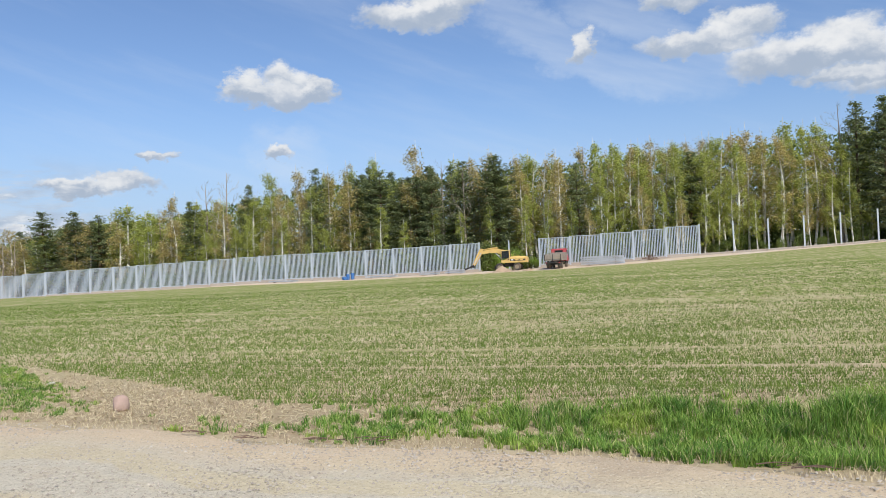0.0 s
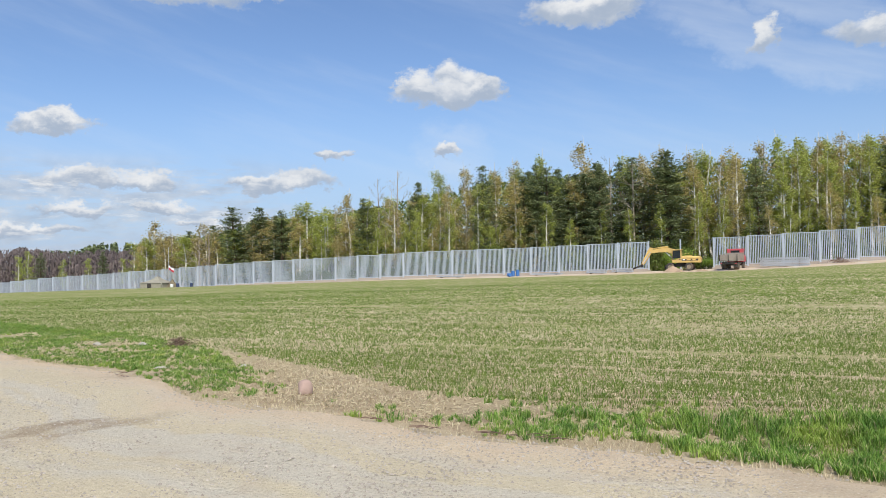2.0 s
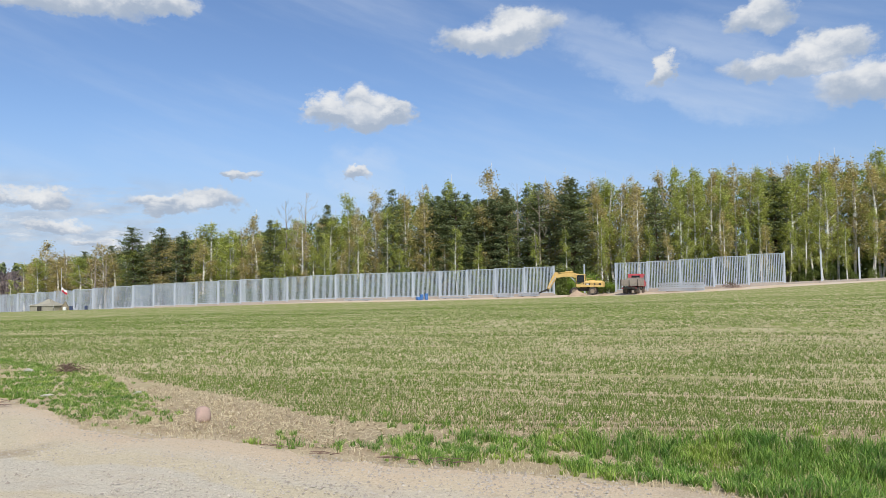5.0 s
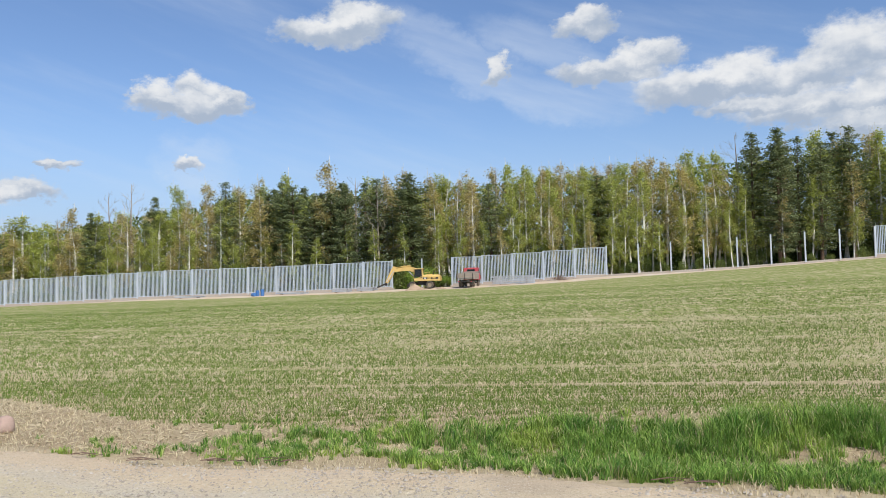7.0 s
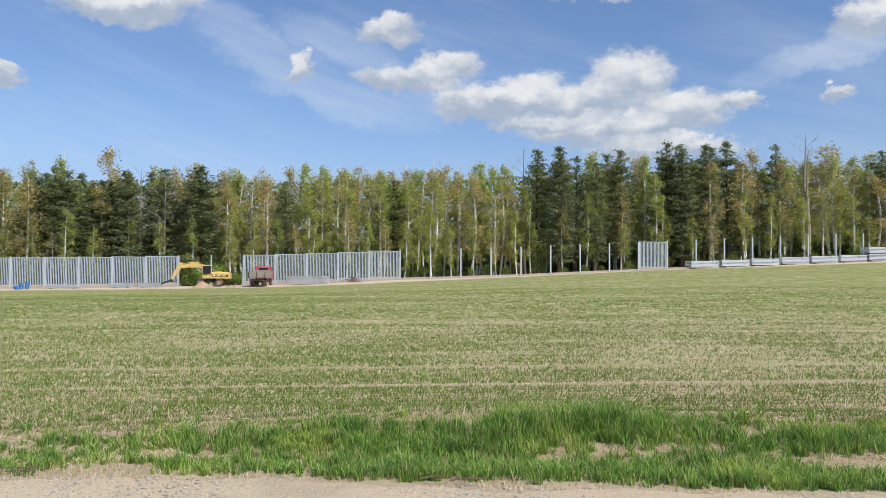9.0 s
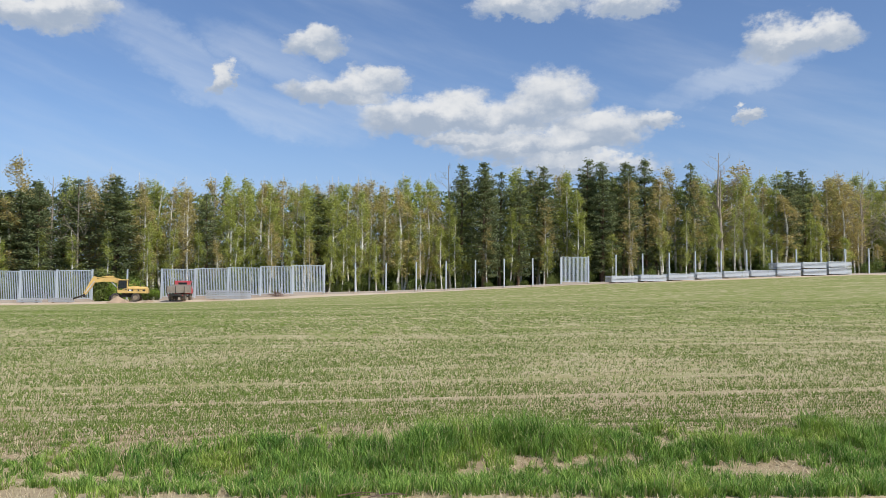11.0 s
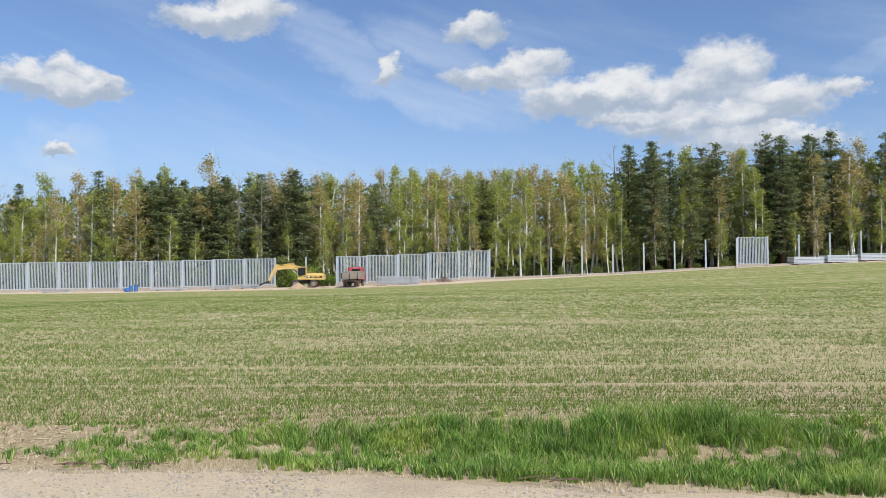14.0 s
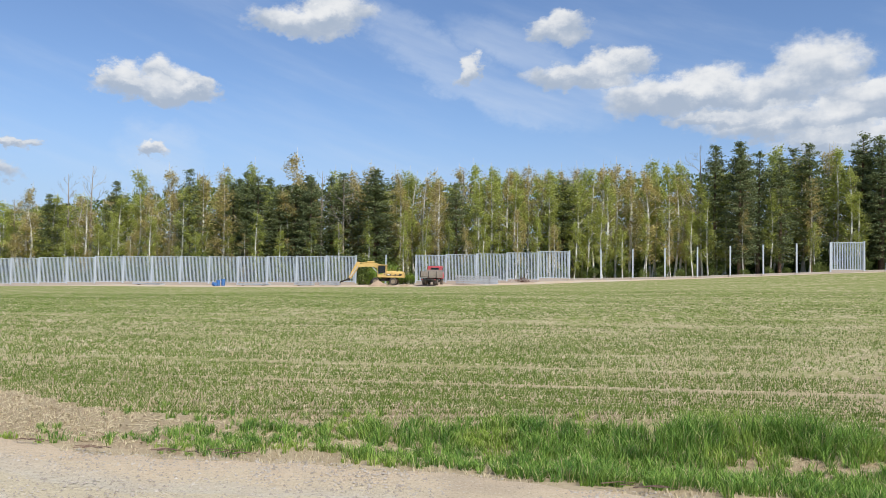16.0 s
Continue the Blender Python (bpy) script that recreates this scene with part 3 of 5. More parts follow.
# ---- trees ----
def blades(centres, size, rng, flat=0.0):
    """One small triangle of random lie at each centre."""
    n = len(centres)
    a = rng.normal(size=(n, 3))
    a[:, 2] *= 1 - flat
    a /= np.linalg.norm(a, axis=1)[:, None]
    b = np.cross(a, rng.normal(size=(n, 3)))
    b /= np.linalg.norm(b, axis=1)[:, None]
    s = (size * rng.uniform(0.6, 1.3, n))[:, None]
    v = np.stack([centres + a * s * 0.6, centres - a * s * 0.4 + b * s * 0.45, centres - a * s * 0.4 - b * s * 0.45], 1)
    return v.reshape(-1, 3), np.arange(3 * n).reshape(-1, 3)


def pine_meshes(seed, dense=1.0):
    """Ten metres tall, one in radius: tiers of drooping boughs that carry flat pads of needles, with gaps between."""
    rng = np.random.default_rng(seed)
    trunk = Shape()
    lean = rng.normal(size=2) * 0.12
    trunk.tube([(0, 0, -0.6), (lean[0] * 0.4, lean[1] * 0.4, 3.5), (lean[0], lean[1], 9.7)], [0.09, 0.07, 0.012], 6)
    pts = []
    z, widest = 0.9 + rng.uniform(0, 0.6), rng.uniform(0.22, 0.42)
    while z < 9.9:
        f = (z - 0.9) / 9.0
        reach = (0.55 + 0.45 * f / widest if f < widest else (max(0.0, 1 - f) / (1 - widest)) ** 0.52) * rng.uniform(0.72, 1.08) + 0.04
        turn = rng.uniform(0, 6.28)
        count = int(rng.integers(4, 7)) if f < 0.85 else 3
        for k in range(count):
            if rng.random() < 0.12 and f < 0.8:
                continue
            q = turn + 6.28 * k / count + rng.normal() * 0.25
            ln = reach * rng.uniform(0.55, 1.12)
            root = np.array([lean[0] * f, lean[1] * f, z + rng.normal() * 0.10])
            sag = (-0.25 + 0.9 * f) * ln
            tip = np.array([math.cos(q) * ln, math.sin(q) * ln, sag])
            if f < 0.85:
                trunk.tube([tuple(root), tuple(root + tip * 0.9)], [0.022, 0.006], 3, False)
            for g in ((0.35, 0.6, 0.82, 1.0) if f < 0.85 else (0.4, 0.9)):
                m = int(18 * dense)
                wide = 0.13 * (0.5 + 0.7 * (1 - f)) * rng.uniform(0.7, 1.25)
                pts.append(root + tip * g + [0, 0, 0.07] + rng.normal(size=(m, 3)) * [wide, wide, 0.085])
        z += rng.uniform(0.26, 0.46) * (1.1 - 0.35 * f)
    v, t = blades(np.concatenate(pts), 0.088 / math.sqrt(dense), rng, 0.3)
    return trunk, v, t


def birch_meshes(seed, leaves=1.0, spread=1.0, twig_count=34):
    """Ten metres tall, about one in radius: a thin white stem, steep limbs and an airy hanging crown."""
    rng = np.random.default_rng(seed)
    wood = Shape()
    bend = rng.normal(size=2) * 0.20
    spine = lambda h: np.array([bend[0] * math.sin(h * 0.32), bend[1] * math.sin(h * 0.27 + 0.4), h])
    wood.tube([tuple(spine(h)) for h in (-0.6, 1.5, 3.5, 5.5, 7.5, 9.7)], [0.066, 0.060, 0.052, 0.042, 0.025, 0.005], 5)
    fine, pts = Shape(), []
    low = rng.uniform(1.6, 3.4)
    for k in range(twig_count):
        h = low + (9.5 - low) * (k + rng.uniform(0, 1)) / twig_count
        f = (h - low) / (9.5 - low)
        q = rng.uniform(0, 2 * math.pi)
        ln = spread * (0.95 * (1 - f) ** 0.55 * min(1, 0.5 + f * 1.6) + 0.13) * rng.uniform(0.5, 1.12)
        base = spine(h * 0.95)
        out = np.array([math.cos(q), math.sin(q), 0])
        mid = base + out * ln * 0.55 + [0, 0, ln * 0.7]
        tip = base + out * ln + [0, 0, ln * 0.85]
        wood.tube([tuple(base), tuple(mid)], [0.020 * (1.2 - f), 0.010], 3, False)
        fine.tube([tuple(mid), tuple(tip)], [0.010, 0.004], 3, False)
        for i in range(5):
            g = rng.uniform(0.25, 1.0)
            a = base + (tip - base) * g + rng.normal(size=3) * 0.05
            e = a + out * rng.uniform(-0.1, 0.2) + rng.normal(size=3) * [0.12, 0.12, 0.16] + [0, 0, rng.uniform(-0.75, -0.15)]
            if rng.random() < 0.25:
                fine.tube([tuple(a), tuple(e)], [0.007, 0.003], 3, False)
            m = int(22 * leaves * rng.uniform(0.4, 1.5))
            if m:
                w = rng.uniform(0, 1, (m, 1))
                pts.append(a + (e - a) * w + rng.normal(size=(m, 3)) * [0.085, 0.085, 0.16])
    v, t = blades(np.concatenate(pts), 0.094, rng)
    return wood, fine, v, t


def bare_meshes(seed):
    rng = np.random.default_rng(seed)
    wood, fine = Shape(), Shape()
    wood.tube([(0, 0, -0.6), (0.05, 0, 3), (0, 0.08, 6), (0.05, 0, 9.7)], [0.13, 0.1, 0.06, 0.01], 6)

    def limb(p, d, ln, r, depth):
        e = p + d * ln
        fine.tube([tuple(p), tuple(p + d * ln * 0.5 + rng.normal(size=3) * ln * 0.04), tuple(e)], [r, r * 0.7, r * 0.35], 3, False)
        if depth:
            for k in range(4):
                g = 0.3 + 0.7 * (k + rng.uniform(0, 1)) / 4
                nd = d + rng.normal(size=3) * 0.45 + [0, 0, 0.25]
                limb(p + d * ln * g, nd / np.linalg.norm(nd), ln * rng.uniform(0.35, 0.55), r * 0.5, depth - 1)

    for k in range(17):
        h = 2.4 + 7 * k / 17
        q = k * 2.4 + rng.uniform(-0.4, 0.4)
        d = np.array([math.cos(q) * 0.75, math.sin(q) * 0.75, 0.8])
        limb(np.array([0, 0, h]), d / np.linalg.norm(d), 2.0 * (1 - (h - 2.4) / 8.4) + 0.35, 0.035 * (1.25 - h / 10), 2)
    return wood, fine


def bush_mesh(seed, n=1800):
    rng = np.random.default_rng(seed)
    c = rng.normal(size=(9, 3)) * [0.55, 0.55, 0.3] + [0, 0, 0.75]
    pts = np.concatenate([p + rng.normal(size=(n // 9, 3)) * [0.3, 0.3, 0.26] for p in c])
    pts[:, 2] = np.abs(pts[:, 2])
    pts = pts[pts[:, 2] < 1.9]
    v, t = blades(pts, 0.125, rng)
    stems = Shape()
    for p in c:
        stems.tube([(0, 0, -0.1), (p[0] * 0.5, p[1] * 0.5, p[2] * 0.6), tuple(p)], [0.03, 0.02, 0.008], 3, False)
    return stems, v, t


def make_tree(name, label, seed, style):
    ob = thing(name, label, "tree", "trees behind the barrier")
    if style == "pine":
        trunk, v, t = pine_meshes(seed)
        part("trunk", trunk, PINE_BARK, ob)
        part("crown", numpy_mesh("crown", v, t, PINE_LEAF), None, ob)
    elif style == "bare":
        wood, fine = bare_meshes(seed)
        part("trunk", wood, TWIG, ob)
        tagged(part("branchwork", fine, TWIG, ob), kind="stuff")
    else:
        wood, fine, v, t = birch_meshes(seed, 1.0 if style == "birch" else 0.72)
        part("trunk", wood, BIRCH_BARK, ob)
        tagged(part("branchwork", fine, TWIG, ob), kind="stuff")
        part("crown", numpy_mesh("crown", v, t, BIRCH_LEAF if style == "birch" else OLIVE_LEAF), None, ob)
    return ob


NAMES = {"pine": ("pine_tree", "dark green pine tree with dense ragged needle crown"),
         "birch": ("birch_tree", "slender birch tree with fresh yellow-green spring leaves"),
         "olive": ("birch_tree", "tall birch tree with thin brownish-olive budding crown"),
         "bare": ("bare_tree", "tall leafless grey tree with fine upright twigs")}
KINDS = {s: [make_tree(*NAMES[s], 40 + 7 * k + len(s), s) for k in range(n)] for s, n in (("pine", 6), ("birch", 6), ("olive", 6), ("bare", 3))}
WIDE = {"pine": 1.0, "birch": 1.0, "olive": 1.0, "bare": 1.3}
rng = np.random.default_rng(11)


def plant(style, az, el, half, w, k):
    """A tree that stands at compass angle az on the plan line w, and whose top shows at el degrees."""
    q = math.tan(radians(az - 14.4))
    x, y = xy(w * q, w)
    z = float(ground_z(x, y))
    dist = math.hypot(x, y)
    tall = EYE_Z + dist * math.tan(radians(el)) - z
    wide = min(max(dist * math.tan(radians(half)), tall * (0.185 if style == "pine" else 0.15)), tall * 0.30) / WIDE[style]
    m = pose(x, y, z, 0, 0, rng.uniform(0, 360)) @ Matrix.Diagonal((wide, wide, tall / 9.8, 1))
    copy_thing(KINDS[style][k % len(KINDS[style])], m)


# compass angle, height of the top, half width, in degrees
PINES = [(-26.6, 4.3, 1.0), (-24.8, 4.3, 1.1), (-23.4, 4.1, 0.9), (-17.5, 4.9, 0.7), (-13.7, 5.9, 0.8), (-8.8, 7.0, 0.6), (-5.9, 6.3, 1.2),
         (-4.1, 6.8, 1.2), (-2.8, 6.2, 1.0), (-1.8, 6.3, 1.2), (-0.6, 6.9, 1.2), (1.9, 7.2, 1.2), (4.4, 7.5, 1.6), (10.1, 6.7, 0.9),
         (17.8, 7.1, 1.4), (28.1, 9.2, 0.7), (30.0, 9.3, 0.5), (30.9, 8.6, 1.0), (34.2, 9.1, 0.6), (37.1, 9.5, 0.7), (38.3, 9.1, 0.7),
         (39.7, 9.2, 0.6), (41.3, 9.3, 0.9), (44.2, 8.9, 0.7), (50.5, 8.2, 0.6), (51.6, 8.2, 0.7)]
OLIVES = [(-31.9, 3.3, 0.9), (-28.8, 3.1, 1.0), (-18.5, 5.4, 1.0), (-10.3, 7.3, 1.0), (-8.0, 7.1, 0.8), (-6.7, 7.5, 0.8), (-1.6, 8.8, 1.2),
          (2.3, 7.7, 0.8), (3.8, 8.2, 0.9), (5.5, 7.8, 0.9), (7.9, 7.5, 0.8), (8.6, 7.7, 0.7), (13.9, 8.0, 0.9), (15.2, 8.2, 1.0),
          (16.5, 7.8, 0.7), (20.6, 8.3, 1.4), (21.5, 8.5, 0.9), (33.6, 8.8, 1.1), (42.7, 9.0, 1.0), (47.6, 9.0, 1.4), (53.4, 7.7, 1.7)]
BIRCHES = [(-21.6, 4.7, 1.4), (-20.1, 4.3, 0.7), (-12.4, 7.0, 0.7), (-4.5, 8.0, 1.0), (6.6, 7.8, 1.0), (11.2, 8.4, 1.0), (12.5, 8.1, 0.9),
           (23.9, 8.6, 1.0), (25.1, 8.3, 0.8), (28.8, 7.5, 1.0), (32.4, 9.2, 0.7), (35.6, 9.0, 1.0), (39.0, 8.3, 0.7), (49.9, 8.3, 0.8)]
BARES = [(-30.9, 2.9, 0.6), (-16.5, 6.5, 0.7), (-15.1, 7.1, 0.9), (0.3, 7.6, 0.7), (18.5, 8.2, 0.7), (27.2, 9.4, 1.2), (40.7, 6.7, 0.7), (46.2, 9.9, 1.2)]
for style, rows, w0 in (("pine", PINES, 149), ("olive", OLIVES, 154), ("birch", BIRCHES, 151), ("bare", BARES, 152)):
    for k, (az, el, half) in enumerate(rows):
        plant(style, az, el + (0.45 if style in ("birch", "olive") else 0.0), half * (1.5 if style == "pine" else 1.35), w0 + rng.uniform(0, 5), k)

SKY_AZ = [-34, -28, -25, -20, -14, -8, 0, 5, 12, 20, 28, 36, 46, 52, 62]
SKY_EL = [2.4, 2.9, 4.0, 4.4, 5.7, 7.0, 7.7, 7.8, 8.1, 8.3, 8.8, 8.9, 8.8, 8.0, 7.6]
for w, step in ((150, 6.5), (156, 5.2), (163, 5.2), (172, 5.5)):
    u = -215.0
    while u < 190:
        az = 14.4 + math.degrees(math.atan2(u, w))
        if az > -33.5:
            el = float(np.interp(az, SKY_AZ, SKY_EL)) * rng.uniform(0.84, 1.06)
            dark = 0.32 if -8 < az < 5 or 29 < az < 42 or -27 < az < -23 else 0.0
            p = rng.random()
            style = "pine" if p < dark else "birch" if p < dark + 0.5 * (1 - dark) else "olive" if p < 0.93 else "bare"
            plant(style, az, el, rng.uniform(1.0, 1.6), w + rng.uniform(-2, 2), int(rng.integers(0, 99)))
        u += step * rng.uniform(0.7, 1.3)
# young growth along the edge of the wood
u = -112.0
while u < 165:
    az = 14.4 + math.degrees(math.atan2(u, 147.5))
    el = float(np.interp(az, SKY_AZ, SKY_EL)) * rng.uniform(0.42, 0.74)
    plant("birch" if rng.random() < 0.75 else "olive", az, el, rng.uniform(0.5, 0.85), 146.5 + rng.uniform(0, 3), int(rng.integers(0, 99)))
    u += rng.uniform(2.4, 5.0) * (1.8 if -50 < u < -18 or 45 < u < 75 else 1.0)
for o in [o for group in KINDS.values() for o in group]:
    o.matrix_basis = put(rng.uniform(-150, 60), rng.uniform(176, 188), 0, 0, 1.25)
for style, az, el, half in (("birch", -40.2, 0.75, 0.35), ("birch", -39.6, 1.0, 0.4), ("pine", -39.0, 0.7, 0.4), ("birch", -37.6, 0.55, 0.35),
                            ("birch", -36.2, 0.6, 0.3), ("pine", -35.3, 0.8, 0.4), ("birch", -34.0, 0.6, 0.3), ("olive", -32.9, 1.5, 0.6),
                            ("pine", -31.2, 1.6, 0.7), ("pine", -29.6, 1.9, 0.7), ("pine", -28.2, 2.2, 0.9)):
    plant(style, az, el, half, 160 + rng.uniform(0, 10), int(rng.integers(0, 9)))


def build_undergrowth():
    kinds = []
    for k in range(4):
        ob = thing("bush", "leafy green bush at the forest edge", "bush", "bushes behind the barrier")
        stems, v, t = bush_mesh(70 + k)
        part("stem", stems, TWIG, ob)
        part("leafage", numpy_mesh("leafage", v, t, BRUSH_LEAF), None, ob)
        kinds.append(ob)
    u, k = -118.0, 0
    while u < 150:
        s, w = rng.uniform(0.9, 1.8) * (1 if u < 12 else 0.6), rng.uniform(145.5, 150)
        m = put(u, w, rng.uniform(0, 360), 0, 1) @ Matrix.Diagonal((s, s, s * rng.uniform(0.8, 1.5), 1))
        if k < len(kinds):
            kinds[k].matrix_basis = m
        else:
            copy_thing(kinds[k % 4], m)
        k += 1
        u += rng.uniform(2.2, 4.5)
    for uu, s in ((-25.6, 1.25), (-23.6, 1.4), (-19.2, 0.8)):
        bright = copy_thing(kinds[0], put(uu, 145.2, 40 * uu, 0, 1) @ Matrix.Diagonal((s, s, s * 1.1, 1)))
        tagged(bright, "bright fresh green bush in the gap of the barrier")
        for c in bright.children:
            if c.name.startswith("leafage"):
                c.data = c.data.copy()
                c.data.materials[0] = FRESH_LEAF


def build_woods():
    """The depth of the wood, and the far brown wood beyond the end of the barrier."""
    r = np.random.default_rng(5)
    n = 160000
    w = r.uniform(164, 205, n)
    u = r.uniform(-190, 190, n)
    x, y = xy(u, w)
    z0 = ground_z(x, y)
    az = 14.4 + np.degrees(np.arctan2(u, w))
    top = EYE_Z + np.hypot(x, y) * np.tan(np.radians(np.interp(az, SKY_AZ, SKY_EL) * 0.86)) - z0
    h = top * r.uniform(0, 1, n) ** 1.7 * np.where(np.arange(n) % 3 == 0, 0.3, 1.0) * np.where(az > -31, 1, 0.0)
    c = np.stack([x, y, z0 + h], -1)[az > -31]
    v, t = blades(c, 0.8, r)
    tagged(new("deep_wood", numpy_mesh("deep_wood", v, t, BRUSH_LEAF)), "dim leafy depth of the mixed wood", "wood", kind="stuff")
    stems, pts = Shape(), []
    for i in range(850):
        a = radians(r.uniform(-62, -23))
        d = r.uniform(380, 520)
        x, y = d * math.sin(a), d * math.cos(a)
        z = float(ground_z(x, y))
        tall = EYE_Z + d * math.tan(radians(1.56 + 0.14 * math.sin(math.degrees(a) * 0.9) + r.uniform(-0.45, 0.08))) - z
        stems.tube([(x, y, z - 1), (x + r.uniform(-0.4, 0.4), y, z + tall * 0.6), (x + r.uniform(-0.6, 0.6), y, z + tall)], [0.24, 0.15, 0.03], 3, False)
        m = 120
        g = r.uniform(0.05, 0.98, m)
        rad = 2.4 * np.sin(np.pi * np.clip(g * 0.95, 0, 1)) ** 0.7 + 0.3
        q = r.uniform(0, 6.28, m)
        rr = rad * np.sqrt(r.uniform(0, 1, m))
        pts.append(np.stack([x + np.cos(q) * rr, y + np.sin(q) * rr, z + tall * g], -1))
    c = np.concatenate(pts)
    # soft sprays of fine twigs, a little taller than wide
    v, t = blades(c, 0.8, r)
    lift = np.repeat(c, 3, 0)
    v[:, 2] = lift[:, 2] + (v[:, 2] - lift[:, 2]) * 2.4
    wood = thing("far_wood", "distant brown leafless wood beyond the field", "wood", kind="stuff")
    part("trunk", stems, TWIG, wood)
    part("crown", numpy_mesh("crown", v, t, FAR_TWIG), None, wood)
    pts = []
    for i in range(150):
        a = radians(r.uniform(-40, -31))
        d = r.uniform(640, 700)
        x, y = d * math.sin(a), d * math.cos(a)
        z = float(ground_z(x, y))
        el = 1.35 + 0.6 * math.exp(-((math.degrees(a) + 34.6) / 2.2) ** 2) + r.uniform(-0.2, 0.08)
        tall = EYE_Z + d * math.tan(radians(el)) - z
        g = r.uniform(0.2, 1, 60)
        rr = 3.4 * (1 - g) + 0.3
        q = r.uniform(0, 6.28, 60)
        pts.append(np.stack([x + np.cos(q) * rr, y + np.sin(q) * rr, z + tall * g], -1))
    v, t = blades(np.concatenate(pts), 2.6, r)
    tagged(new("far_conifer_wood", numpy_mesh("far_conifer_wood", v, t, PINE_LEAF)), "dark distant conifer wood on a ridge", "wood", kind="stuff")


FRESH_LEAF = foliage("fresh_bush_leaves", (0.16, 0.26, 0.04), (0.40, 0.52, 0.10), 0.3, 0.45, 0.0)
FAR_TWIG = foliage("brown_twigs", (0.135, 0.108, 0.102), (0.24, 0.193, 0.175), 0.1, 0.1, 0.0)
build_undergrowth()
build_woods()


# ---- field and verge ----
def grass_blades(x, y, z, tall, width, rng, lean=0.45):
    """Curved blades of two pieces."""
    n = len(x)
    q = rng.uniform(0, 2 * math.pi, n)
    out = np.stack([np.cos(q), np.sin(q), np.zeros(n)], -1)
    side = np.stack([-np.sin(q), np.cos(q), np.zeros(n)], -1)
    base = np.stack([x, y, z], -1)
    bend = (rng.uniform(0.1, 1.0, n) * lean * tall)[:, None]
    up = np.array([0, 0, 1.0])
    mid = base + out * bend * 0.35 + up * (tall * 0.6)[:, None]
    tip = base + out * bend + up * (tall * rng.uniform(0.75, 1.0, n))[:, None]
    hw = (width * 0.5)[:, None]
    v = np.stack([base - side * hw, base + side * hw, mid - side * hw * 0.8, mid + side * hw * 0.8, tip], 1).reshape(-1, 3)
    k = np.arange(n)[:, None] * 5
    t = np.concatenate([k + [0, 1, 3], k + [0, 3, 2], k + [2, 3, 4]], 1).reshape(-1, 3)
    return v, t


def lattice(px, py, seed):
    """Smooth random field between 0 and 1."""
    r = np.random.default_rng(seed)
    table = r.random((64, 64))
    ix, iy = np.floor(px).astype(int), np.floor(py).astype(int)
    fx, fy = px - ix, py - iy
    fx, fy = fx * fx * (3 - 2 * fx), fy * fy * (3 - 2 * fy)
    g = lambda a, b: table[a % 64, b % 64]
    return (g(ix, iy) * (1 - fx) + g(ix + 1, iy) * fx) * (1 - fy) + (g(ix, iy + 1) * (1 - fx) + g(ix + 1, iy + 1) * fx) * fy


def cloud(px, py, seed):
    return (lattice(px, py, seed) * 0.55 + lattice(px * 2.1, py * 2.1, seed + 1) * 0.3 + lattice(px * 4.3, py * 4.3, seed + 2) * 0.15)


FAR_X = [-24, -12, -8, -5, -2.5, -1.0, 0.5, 2, 3.6, 5.2, 6.6, 8.5, 12, 20]
FAR_OFF = [5.2, 4.4, 3.2, 1.6, 0.9, 1.4, 1.95, 2.1, 2.3, 2.4, 2.35, 2.35, 2.4, 2.4]


